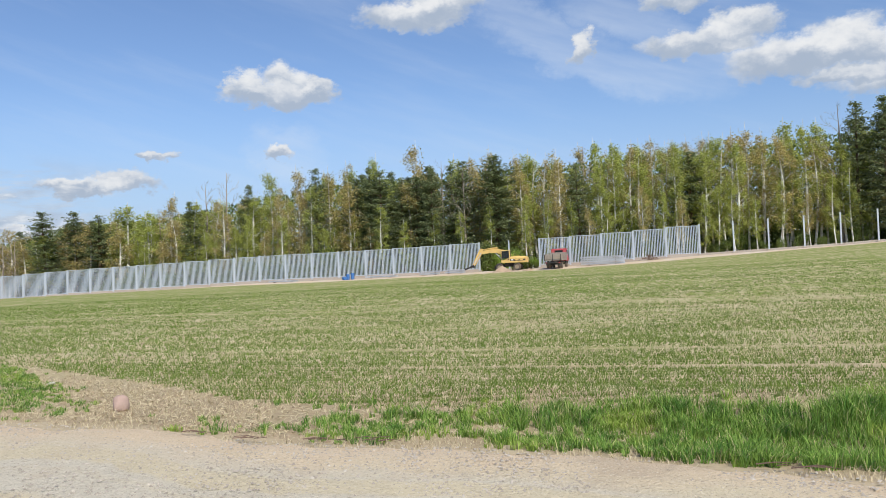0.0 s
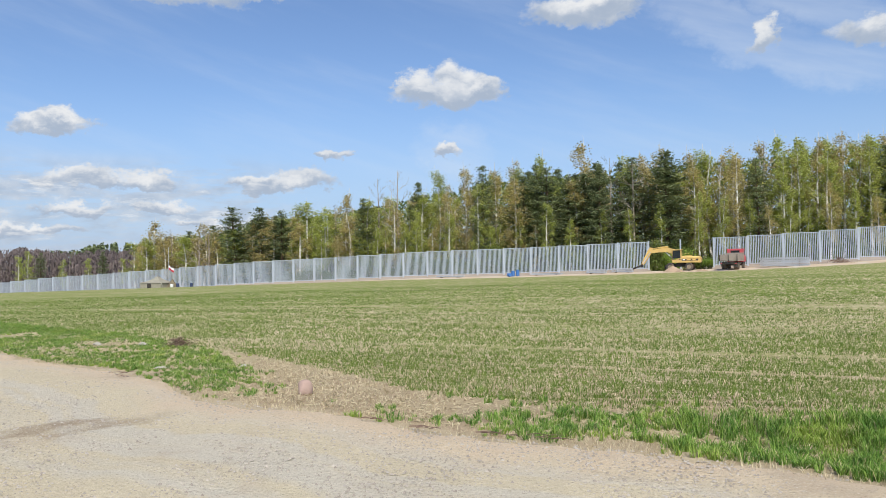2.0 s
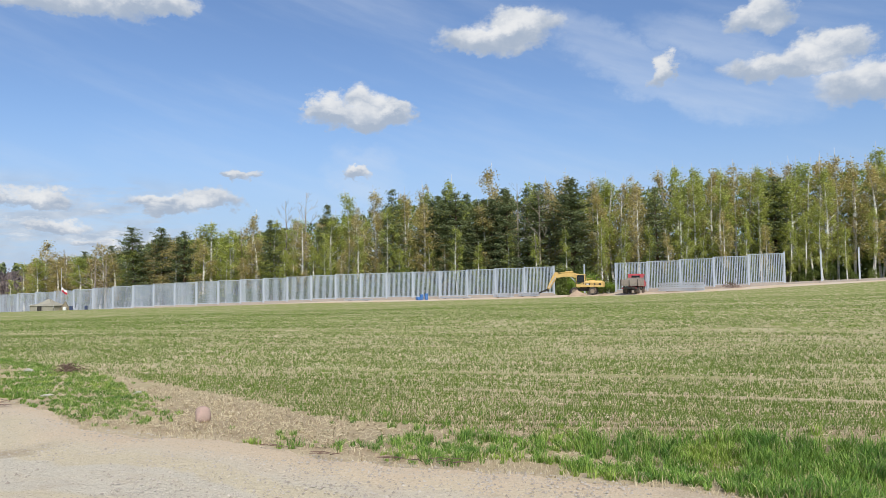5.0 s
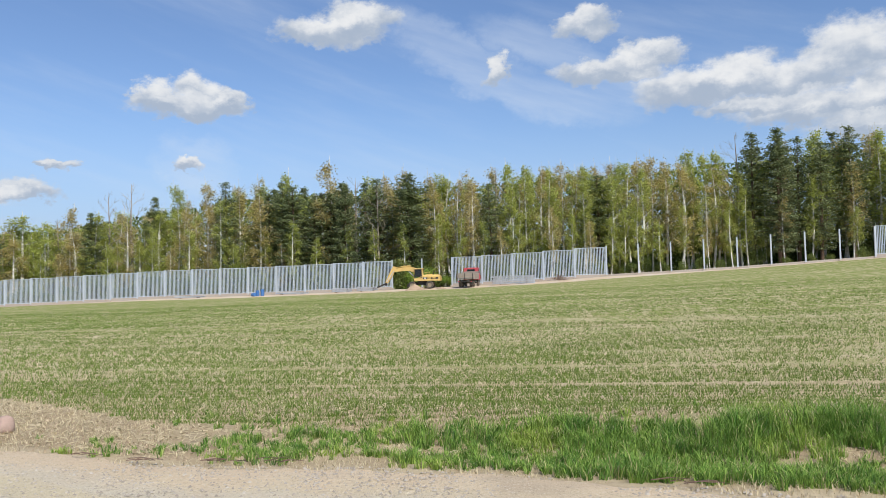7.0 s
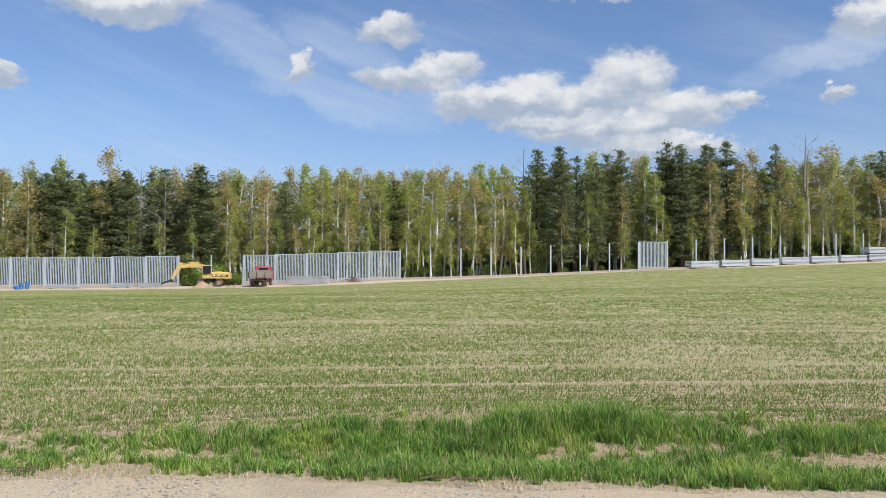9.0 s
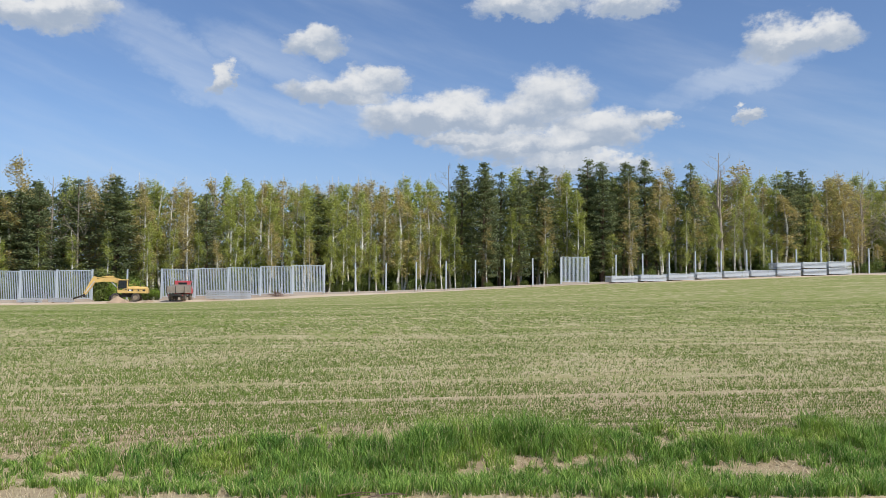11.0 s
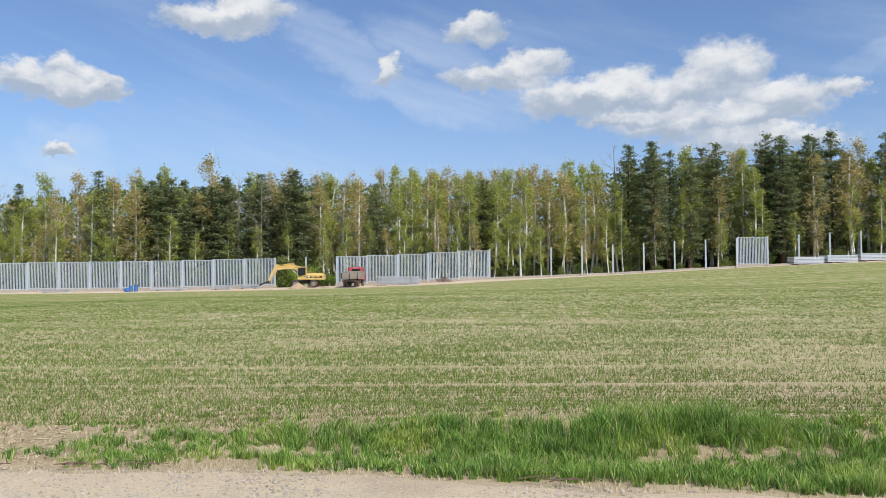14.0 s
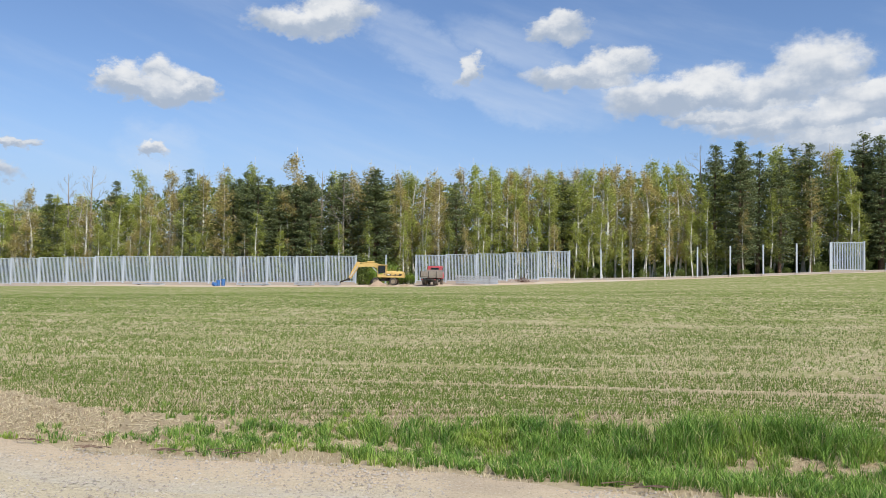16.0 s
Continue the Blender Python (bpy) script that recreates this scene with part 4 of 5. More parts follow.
def build_verge():
    """Grass in tufts: each one fans out from its root, taller on the bank, with dry open patches between."""
    r = np.random.default_rng(21)
    n = 25000
    x = np.concatenate([r.uniform(-3.5, 14, int(n * 0.50)), r.uniform(-24, -3.5, n - int(n * 0.50))])
    off = r.uniform(0.06, 3.9, n) * np.where(x < -7, 1.4, 1.0)
    y = road_edge(x) + off
    wide = np.interp(x, FAR_X, FAR_OFF) + 0.5 * (cloud(x * 0.9, y * 0.9, 31) - 0.5)
    c = cloud(x * 1.1, y * 1.6, 33)
    rim = np.exp(-((off - wide + 0.35) / 0.55) ** 2)
    front = np.exp(-((off - 0.55) / 0.5) ** 2)
    right = smooth(-4.0, 0.4, x)
    left = smooth(-4.2, -6.0, x) * (0.95 + 0.2 * np.sin(x * 1.3))
    dense = (0.40 + 0.75 * rim + (0.50 + 0.5 * smooth(0.5, 3.0, x)) * front) * (right + 2.3 * left + 0.02)
    odds = np.clip((c - 0.645 + 0.42 * np.clip(dense, 0, 1.2)) * 5.0, 0.01, 1) * np.clip(0.25 + 0.8 * dense, 0, 1)
    odds *= np.clip((wide + 0.15 - off) / 0.35, 0.0, 1) * np.clip(right + left, 0.05, 1)
    stray = (lattice(x * 2.2, y * 2.2, 43) > np.where((x > -6) & (x < 0.5), 0.70, 0.82)) & (off < 2.6) & (off > 0.25)
    odds = np.maximum(odds, np.where(stray, 0.22, 0.006))
    keep = r.random(n) < odds
    x, y, off, rim, right = x[keep], y[keep], off[keep], rim[keep], right[keep]
    clump = cloud(x * 2.6, y * 2.6, 37)
    far_right = smooth(-1.0, 3.5, x)
    tall = 0.07 + 0.17 * clump * (0.45 + 0.55 * far_right) + 0.27 * rim * clump * smooth(0.34, 0.62, cloud(x * 1.0, y * 0.8, 39)) * (0.15 + 0.85 * far_right)
    tall *= np.where(x < -3.5, 0.62, 0.66 + 0.20 * right) * r.uniform(0.65, 1.25, len(x))
    per = r.integers(14, 46, len(x))
    k = np.repeat(np.arange(len(x)), per)
    m = len(k)
    reach = (0.02 + 0.16 * tall[k]) * np.sqrt(r.random(m))
    q = r.uniform(0, 6.28, m)
    bx, by = x[k] + reach * np.cos(q), y[k] + reach * np.sin(q)
    h = tall[k] * r.uniform(0.45, 1.2, m)
    v, t = grass_blades(bx, by, ground_z(bx, by) - 0.01, h, r.uniform(0.0045, 0.0095, m), r, 0.9)
    # the tuft's outer blades lean outwards
    v = v.reshape(-1, 5, 3)
    push = np.stack([np.cos(q), np.sin(q)], -1) * (h * 0.45 * r.random(m))[:, None]
    v[:, 2:4, :2] += push[:, None] * 0.35
    v[:, 4, :2] += push
    tagged(new("verge_grass", numpy_mesh("verge_grass", v.reshape(-1, 3), t, GRASS)), "lush long green grass on the road verge", "grass", kind="stuff")
    # bleached blades and thatch among the green
    m = 85000
    x = r.uniform(-14, 14, m)
    off = r.uniform(-0.15, 3.6, m)
    y = road_edge(x) + off
    k = cloud(x * 1.3, y * 1.3, 41) > 0.36 + 0.25 * r.random(m) - 0.14 * smooth(-7, -4, x) * smooth(2.5, 0, x)
    x, y = x[k], y[k]
    v, t = grass_blades(x, y, ground_z(x, y) - 0.003, r.uniform(0.012, 0.06, len(x)), r.uniform(0.004, 0.008, len(x)), r, 2.2)
    tagged(new("dry_grass", numpy_mesh("dry_grass", v, t, STRAW)), "dry bleached grass and straw on bare soil", "dry grass", kind="stuff")


def build_corn():
    r = np.random.default_rng(22)
    n = 330000
    az = np.radians(r.uniform(-50, 60, n))
    d = 8.0 * (75 / 8.0) ** (r.random(n) ** 0.9)
    x, y = d * np.sin(az), d * np.cos(az)
    u, w = uw(x, y)
    w = np.round(w / 0.25) * 0.25 + r.normal(0, 0.025, n)          # drilled rows
    x, y = xy(u, w)
    off = y - road_edge(x)
    start = np.interp(x, FAR_X, FAR_OFF) + np.interp(x, [-14, -9, -5, -2, 0.5], [-1.2, -0.4, 1.7, 0.9, -0.15])
    stripe = cloud(u * 0.06, w * 0.85, 51)
    patch = cloud(u * 0.35, w * 0.5, 53)
    k = (off > start) & (stripe * 0.35 + patch * 0.4 > 0.355 - 0.06 * smooth(-5, -30, u) + 0.13 * r.normal(size=n)) & (w < 126) & (cloud(u * 0.035 + 5, w * 1.7 + u * 0.02, 57) < 0.70 + 0.06 * r.normal(size=n))
    x, y, d = x[k], y[k], d[k]
    m = len(x)
    per = 3
    x, y, d = np.repeat(x, per), np.repeat(y, per), np.repeat(d, per)
    x, y = x + r.normal(0, 0.028, m * per), y + r.normal(0, 0.028, m * per)
    tall = r.uniform(0.03, 0.085, m * per)
    wide = r.uniform(0.005, 0.011, m * per) * (1 + d / 40)
    q = r.uniform(0, 2 * math.pi, m * per)
    base = np.stack([x, y, ground_z(x, y) - 0.005], -1)
    side = np.stack([np.cos(q), np.sin(q), 0 * q], -1) * (wide / 2)[:, None]
    tip = base + np.stack([r.normal(0, 0.4, m * per) * tall, r.normal(0, 0.4, m * per) * tall, tall], -1)
    v = np.stack([base - side, base + side, tip], 1).reshape(-1, 3)
    tagged(new("young_corn", numpy_mesh("young_corn", v, np.arange(len(v)).reshape(-1, 3), CORN)), "thin drilled rows of young green corn shoots", "crop", kind="stuff")
    n = 60000
    az = np.radians(r.uniform(-50, 60, n))
    d = 7.5 * (60 / 7.5) ** r.random(n)
    x, y = d * np.sin(az), d * np.cos(az)
    k = y - road_edge(x) > 0.3
    x, y, d = x[k], y[k], d[k]
    n = len(x)
    q = r.uniform(0, 2 * math.pi, n)
    ln = r.uniform(0.02, 0.06, n) * (1 + d / 30)
    a = np.stack([np.cos(q) * ln, np.sin(q) * ln, r.uniform(-0.2, 0.5, n) * ln], -1)
    s = np.stack([-np.sin(q), np.cos(q), 0.3 + 0 * q], -1) * (r.uniform(0.004, 0.011, n) * (1 + d / 40))[:, None]
    c = np.stack([x, y, ground_z(x, y) + 0.012], -1)
    v = np.stack([c - a - s, c + a - s * 0.5, c + s], 1).reshape(-1, 3)
    tagged(new("stubble", numpy_mesh("stubble", v, np.arange(len(v)).reshape(-1, 3), STRAW)), "loose bleached straw and clods on the soil", "straw", kind="stuff")


build_verge()
build_corn()


# ---- things on the building strip ----
YELLOW = plain("yellow_paint", (0.70, 0.47, 0.15), 0.5, 0, 0.22, (0.30, 0.20, 0.09), 0.5, 1.2, 0.5)
DARK = plain("dark_iron", (0.035, 0.034, 0.033), 0.6, 0.2, 0.2, (0.16, 0.12, 0.08), 0.4, 2.0)
TYRE = plain("dusty_rubber", (0.06, 0.055, 0.05), 0.9, 0, 0.25, (0.26, 0.20, 0.14), 0.7, 2.0)
RIM = plain("dusty_rim", (0.33, 0.27, 0.19), 0.7, 0.1, 0.2, (0.24, 0.18, 0.12), 0.6, 2.0)
RED = plain("faded_red_paint", (0.50, 0.055, 0.07), 0.5, 0, 0.2, (0.32, 0.20, 0.16), 0.4, 1.2, 0.5)
BOARD = plain("weathered_boards", (0.34, 0.29, 0.24), 0.9, 0, 0.25, (0.17, 0.13, 0.10), 0.6, 1.5)
STEEL = plain("pale_stacked_steel", (0.53, 0.57, 0.60), 0.55, 0.1, 0.10, (0.45, 0.43, 0.40), 0.25, 0.5, 0.4)
GREYBEAM = plain("grey_steel_beams", (0.58, 0.60, 0.61), 0.55, 0.2, 0.15, (0.25, 0.21, 0.17), 0.4, 0.8, 0.4)
TIMBER = plain("timber", (0.30, 0.22, 0.14), 0.9, 0, 0.2, (0.14, 0.10, 0.07), 0.5, 2.0)
CANVAS = plain("faded_canvas", (0.33, 0.31, 0.24), 0.95, 0, 0.12, (0.20, 0.17, 0.12), 0.5, 0.8)
CAMO = plain("brown_tarpaulin", (0.22, 0.18, 0.115), 0.9, 0, 0.35, (0.08, 0.085, 0.05), 0.7, 1.6)
BLUE = plain("blue_plastic", (0.045, 0.16, 0.40), 0.45, 0, 0.15, (0.18, 0.17, 0.15), 0.3, 1.5, 0.5)
NAVY = plain("dark_blue_plastic", (0.03, 0.05, 0.12), 0.5, 0, 0.15, (0.12, 0.11, 0.1), 0.3, 1.5, 0.5)
WHITE = plain("white_cloth", (0.78, 0.77, 0.74), 0.8, 0, 0.05, (0.5, 0.47, 0.42), 0.15, 1.0)
FLAGRED = plain("red_cloth", (0.55, 0.03, 0.05), 0.8, 0, 0.08, (0.3, 0.05, 0.05), 0.1, 1.0)
STONE = plain("field_stone", (0.44, 0.31, 0.25), 0.9, 0, 0.18, (0.28, 0.22, 0.17), 0.5, 6.0)
CHALK = plain("pale_stone", (0.46, 0.43, 0.36), 0.9, 0, 0.15, (0.40, 0.35, 0.27), 0.4, 6.0)
SANDHEAP = plain("heaped_sand", (0.40, 0.29, 0.195), 0.95, 0, 0.2, (0.33, 0.24, 0.16), 0.5, 1.2)


def glass_build(g, b, out):
    b.inputs["Base Color"].default_value = (0.02, 0.024, 0.024, 1)
    b.inputs["Transmission Weight"].default_value = 0.3
    link(g, g.step(g.noise(3.0, 3, 0.6), 0.3, 0.8, 0.05, 0.25), b, "Roughness")


GLASS = material("dusty_glass", glass_build, 0.1, 0, 0.5)


def ring(radius, half, rim):
    """A wheel lying along y, in rounded steps."""
    s = Shape()
    prof = [(rim, -half * 0.9), (radius * 0.9, -half), (radius, -half * 0.7), (radius, half * 0.7), (radius * 0.9, half), (rim, half * 0.9)]
    n, k = 20, len(prof)
    s.v = [(r * math.cos(2 * math.pi * i / n), y, r * math.sin(2 * math.pi * i / n)) for i in range(n) for r, y in prof]
    s.f = [(i * k + j, i * k + (j + 1) % k, ((i + 1) % n) * k + (j + 1) % k, ((i + 1) % n) * k + j) for i in range(n) for j in range(k)]
    return s


def wheel(parent, x, y, r, half=0.2):
    tyre = part("wheel", ring(r, half, r * 0.55), TYRE, parent, "dusty black rubber wheel")
    tyre.location = (x, y, r)
    hub = Shape().tube([(0, -half * 0.6, 0), (0, half * 0.6, 0)], r * 0.56, 14)
    hub.tube([(0, -half * 0.95, 0), (0, half * 0.95, 0)], r * 0.2, 8)
    part("rim", hub, RIM, tyre)
    return tyre


def beam(points, wide, deep):
    """A box girder that follows points in the x-z plane: depth at each point is given."""
    s = Shape()
    outline_top = [(p[0], p[1] + d / 2) for p, d in zip(points, deep)]
    outline_low = [(p[0], p[1] - d / 2) for p, d in zip(points, deep)]
    n = len(points)
    for i in range(n):
        for y in (-wide / 2, wide / 2):
            s.v.append((outline_low[i][0], y, outline_low[i][1]))
            s.v.append((outline_top[i][0], y, outline_top[i][1]))
    for i in range(n - 1):
        a, b = 4 * i, 4 * i + 4
        s.f += [(a, b, b + 1, a + 1), (a + 2, a + 3, b + 3, b + 2), (a + 1, b + 1, b + 3, a + 3), (a, a + 2, b + 2, b)]
    s.f += [(0, 1, 3, 2), (4 * n - 4, 4 * n - 2, 4 * n - 1, 4 * n - 3)]
    return s


def build_excavator():
    """Wheeled excavator, long side to the field: the arm reaches out towards -x."""
    ex = thing("excavator", "yellow wheeled excavator with its arm stretched out low", "excavator", at=put(-22.6, 136.2, 2, 0, 1.1))
    part("undercarriage", Shape().box((0, 0, 0.82), (3.6, 1.1, 0.45), bevel=0.05).box((-1.5, 0, 0.62), (0.35, 2.1, 0.35), bevel=0.04)
         .box((1.3, 0, 0.62), (0.35, 2.1, 0.35), bevel=0.04).tube([(0, 0, 0.95), (0, 0, 1.22)], 0.75, 18), DARK, ex)
    part("blade", Shape().box((-2.25, 0, 0.55), (0.12, 2.3, 0.55), (0, 12, 0), 0.03).box((-1.95, 0, 0.7), (0.6, 0.9, 0.15)), DARK, ex)
    part("step", Shape().box((-0.3, -1.1, 0.75), (0.7, 0.3, 0.06), bevel=0.01).box((-0.3, -1.2, 0.95), (0.06, 0.06, 0.4)), DARK, ex)
    for x in (-1.5, 1.3):
        for y in (-1.05, 1.05):
            wheel(ex, x, y, 0.60, 0.26)
    # turning deck, engine hood and a dark recessed band between them
    deck = Shape().box((0.75, 0, 1.36), (3.9, 2.4, 0.30), bevel=0.06)
    house = part("deck", deck, YELLOW, ex)
    part("side_band", Shape().box((1.25, 0, 1.66), (2.75, 2.32, 0.32), bevel=0.02), DARK, house, "dark side panels under the hood")
    hood = Shape().prism([(-1.2, 1.80), (1.2, 1.80), (1.2, 2.02), (1.05, 2.20), (-1.05, 2.20), (-1.2, 2.02)], 0.2, 2.75)
    part("hood", hood.box((1.1, 0.1, 2.24), (0.9, 1.2, 0.10), bevel=0.03), YELLOW, house)
    part("counterweight", Shape().box((2.78, 0, 1.62), (0.40, 2.36, 0.86), bevel=0.16), YELLOW, house)
    for x, ln in ((0.55, 0.34), (1.25, 0.62), (2.0, 0.5)):
        part("marking", Shape().box((x, -1.17, 1.67), (ln, 0.02, 0.17)), WHITE if x < 1 else YELLOW, house, "faded lettering block")
    part("exhaust", Shape().tube([(1.75, 0.5, 2.15), (1.75, 0.5, 2.62), (1.85, 0.5, 2.75)], 0.06, 8), DARK, house)
    part("handrail", Shape().tube([(0.4, -1.1, 2.2), (0.4, -1.1, 2.55), (1.3, -1.1, 2.55), (1.3, -1.1, 2.2)], 0.025, 6), YELLOW, house)
    cabin = Shape()
    cabin.box((0.14, -1.12, 2.35), (0.17, 0.10, 1.65), bevel=0.02).box((0.14, -0.28, 2.35), (0.17, 0.10, 1.65), bevel=0.02)
    cabin.box((-1.18, -1.12, 2.30), (0.07, 0.07, 1.5), (0, 4, 0), 0.02).box((-1.18, -0.28, 2.30), (0.07, 0.07, 1.5), (0, 4, 0), 0.02)
    cabin.box((-0.48, -0.7, 1.58), (1.42, 0.98, 0.20), bevel=0.03).box((-0.25, -1.14, 1.83), (1.05, 0.05, 0.17), (0, -33, 0), 0.02)
    cab = part("cab", cabin, YELLOW, ex)
    part("roof", Shape().box((-0.46, -0.7, 3.17), (1.50, 1.08, 0.13), bevel=0.06), YELLOW, cab)
    part("window", Shape().box((-0.5, -1.15, 2.50), (1.16, 0.03, 1.16)), GLASS, cab, "dusty dark cab window")
    part("windscreen", Shape().box((-1.18, -0.7, 2.45), (0.03, 0.8, 1.26), (0, 4, 0)), GLASS, cab)
    part("rear_wall", Shape().box((0.2, -0.7, 2.35), (0.04, 0.8, 1.5)), DARK, cab)
    part("seat", Shape().box((-0.35, -0.7, 1.95), (0.5, 0.5, 0.14), bevel=0.05).box((-0.1, -0.7, 2.35), (0.14, 0.5, 0.7), bevel=0.05), DARK, cab)
    boom = part("boom", beam([(-0.25, 1.85), (-0.95, 2.85), (-2.0, 3.22), (-3.2, 3.18), (-4.75, 2.98)], 0.46, (0.7, 0.9, 0.68, 0.6, 0.5)), YELLOW, ex)
    boom.location = (0, 0.25, 0)
    part("ram", Shape().tube([(-1.1, 0.0, 1.7), (-2.3, 0.0, 2.9)], 0.09, 8), GREYBEAM, boom, "greasy steel hydraulic ram")
    part("ram", Shape().tube([(-1.9, 0.0, 3.66), (-3.1, 0.0, 3.62)], 0.12, 8).tube([(-3.1, 0.0, 3.62), (-4.35, 0.0, 3.46)], 0.06, 8), YELLOW, boom, "yellow hydraulic ram along the boom")
    stick = part("stick", beam([(-4.25, 3.42), (-4.7, 3.0), (-5.15, 2.3), (-5.55, 1.6), (-6.0, 0.95)], 0.36, (0.35, 1.35, 1.2, 1.0, 0.4)), YELLOW, ex)
    stick.location = (0, 0.25, 0)
    part("ram", Shape().tube([(-4.55, -0.24, 2.95), (-5.75, -0.24, 1.2)], 0.07, 8), GREYBEAM, stick, "greasy steel hydraulic ram")
    part("coupler", Shape().prism([(-0.28, 0.72), (-0.22, 1.08), (0.0, 1.12), (0.12, 0.85), (0.0, 0.6)], -0.24, 0.24, pose(-6.0, 0.25, -0.02, 0, 0, 90)), DARK, ex)
    part("lifting_bar", Shape().tube([(-5.95, 0.25, 0.92), (-7.6, 0.25, 0.28), (-8.7, 0.25, 0.06)], 0.13, 7), DARK, ex, "dark steel bar hanging from the arm")


def heap_mesh(seed, rx, ry, h, mat, name):
    r = random.Random(seed)
    s, n, m = Shape(), 28, 10
    s.v.append((0, 0, h))
    for j in range(1, m + 1):
        for i in range(n):
            q, t = 2 * math.pi * i / n, j / m
            k = 0.85 + 0.3 * noise.noise((math.cos(q) * 1.3 + seed, math.sin(q) * 1.3, 0.0))
            z = h * (1 - t) ** 1.25 + 0.16 * h * noise.noise((math.cos(q) * 3 * t + seed, math.sin(q) * 3 * t, 2.0)) * (1 - t)
            s.v.append((rx * t * k * math.cos(q), ry * t * k * math.sin(q), z - (0.12 if j == m else 0)))
    s.f += [(0, 1 + i, 1 + (i + 1) % n) for i in range(n)]
    for j in range(m - 1):
        a = 1 + j * n
        s.f += [(a + i, a + n + i, a + n + (i + 1) % n, a + (i + 1) % n) for i in range(n)]
    return s.mesh(name, mat, True)


def build_truck():
    tr = thing("dump_truck", "old red dump truck with weathered grey body seen from behind", "truck", at=put(-14.3, 135.2, -5, 0, 1.16))
    # local y runs to the cab
    part("chassis", Shape().box((-0.42, 0, 0.85), (0.14, 6.2, 0.26), bevel=0.02).box((0.42, 0, 0.85), (0.14, 6.2, 0.26), bevel=0.02)
         .box((0, -2.9, 0.8), (2.2, 0.14, 0.22), bevel=0.02).box((0, -1.6, 0.6), (2.0, 0.2, 0.2)).box((0, 2.3, 0.6), (2.0, 0.2, 0.2)), DARK, tr)
    for y, xs in ((-1.6, (-0.98, -0.62, 0.62, 0.98)), (2.3, (-0.95, 0.95))):
        for x in xs:
            wh = wheel(tr, x, y, 0.52, 0.15)
            wh.rotation_euler = (0, 0, radians(90))
    bed = part("body", Shape().box((0, -0.75, 1.18), (2.5, 4.5, 0.16), bevel=0.02), BOARD, tr, "weathered grey tipping body")
    for x in (-1.22, 1.22):
        for k in range(3):
            part("side_board", Shape().box((x, -0.75, 1.40 + 0.25 * k), (0.06, 4.5, 0.235), bevel=0.01), BOARD, bed)
    for k in range(3):
        part("tail_board", Shape().box((0, -3.03, 1.40 + 0.25 * k), (2.5, 0.06, 0.235), bevel=0.01), BOARD, bed)
    part("front_board", Shape().box((0, 1.5, 1.75), (2.5, 0.08, 1.1), bevel=0.01), BOARD, bed)
    for x in (-1.15, 0, 1.15):
        part("stake", Shape().box((x, -3.08, 1.55), (0.09, 0.06, 0.9), bevel=0.01), DARK, bed)
    cab = part("cab", Shape().prism([(-0.72, 1.0), (0.75, 1.0), (1.15, 1.05), (1.15, 1.65), (0.72, 1.8), (0.5, 2.75), (0.3, 2.85), (-0.6, 2.85), (-0.72, 2.75)], -1.1, 1.1, pose(0, 2.45, 0, 0, 0, 0)), RED, tr, "faded red steel cab")
    part("rear_window", Shape().box((0, 1.71, 2.4), (1.2, 0.03, 0.42)), GLASS, cab)
    for x in (-1.11, 1.11):
        part("door_window", Shape().box((x, 2.5, 2.3), (0.03, 0.8, 0.6)), GLASS, cab)
    part("bonnet", Shape().box((0, 3.6, 1.35), (1.5, 0.6, 0.8), bevel=0.12), RED, cab)
    for x in (-0.95, 0.95):
        part("mudguard", Shape().box((x, 2.3, 1.12), (0.4, 1.4, 0.1), bevel=0.04), RED, tr)
        part("rear_lamp", Shape().box((x, -2.99, 0.8), (0.2, 0.05, 0.12), bevel=0.02), RED, tr)
        part("mudflap", Shape().box((x * 0.85, -2.35, 0.55), (0.55, 0.02, 0.5)), TYRE, tr)
    # a bleached load cover heaped over the sides
    part("load", heap_mesh(3, 1.1, 2.0, 0.55, SANDHEAP, "load"), None, tr).location = (0, -0.75, 1.55)


def build_panel_stack(u, w, layers, turn=0.0):
    st = thing("panel_stack", "stack of pale galvanised barrier panels on timber bearers" if layers < 8 else "double-height stack of pale galvanised barrier panels",
               "panel stack", "stacks of barrier panels", at=put(u, w, turn))
    for x in (-1.8, 0, 1.8):
        part("bearer", Shape().box((x, 1.3, 0.02), (0.16, 2.6, 0.2), bevel=0.01), TIMBER, st)
    r = random.Random(int(u * 10))
    for k in range(layers):
        z = 0.13 + 0.245 * k + (0.12 if k >= 5 else 0)
        if k == 5:
            for x in (-1.8, 1.8):
                part("bearer", Shape().box((x, 1.3, z - 0.06), (0.16, 2.6, 0.12), bevel=0.01), TIMBER, st)
        if not STACK_MESH:
            ribs = Shape()
            for q in range(11):
                ribs.box((-2.56 + 5.12 * q / 10, 1.33, 0.11), (0.11, 2.45, 0.11))
            STACK_MESH.append(Shape().box((0, 0.07, 0.11), (5.24, 0.14, 0.165), bevel=0.012).mesh("panel", STEEL))
            STACK_MESH.append(ribs.mesh("infill", STEEL))
        p = part("panel", STACK_MESH[0], None, st)
        p.location = (r.uniform(-0.03, 0.03), r.uniform(-0.03, 0.02), z)
        part("rear_rail", STACK_MESH[0], None, p).location = (0, 2.53, 0)
        tagged(part("infill", STACK_MESH[1], None, p), kind="stuff")


STACK_MESH = []


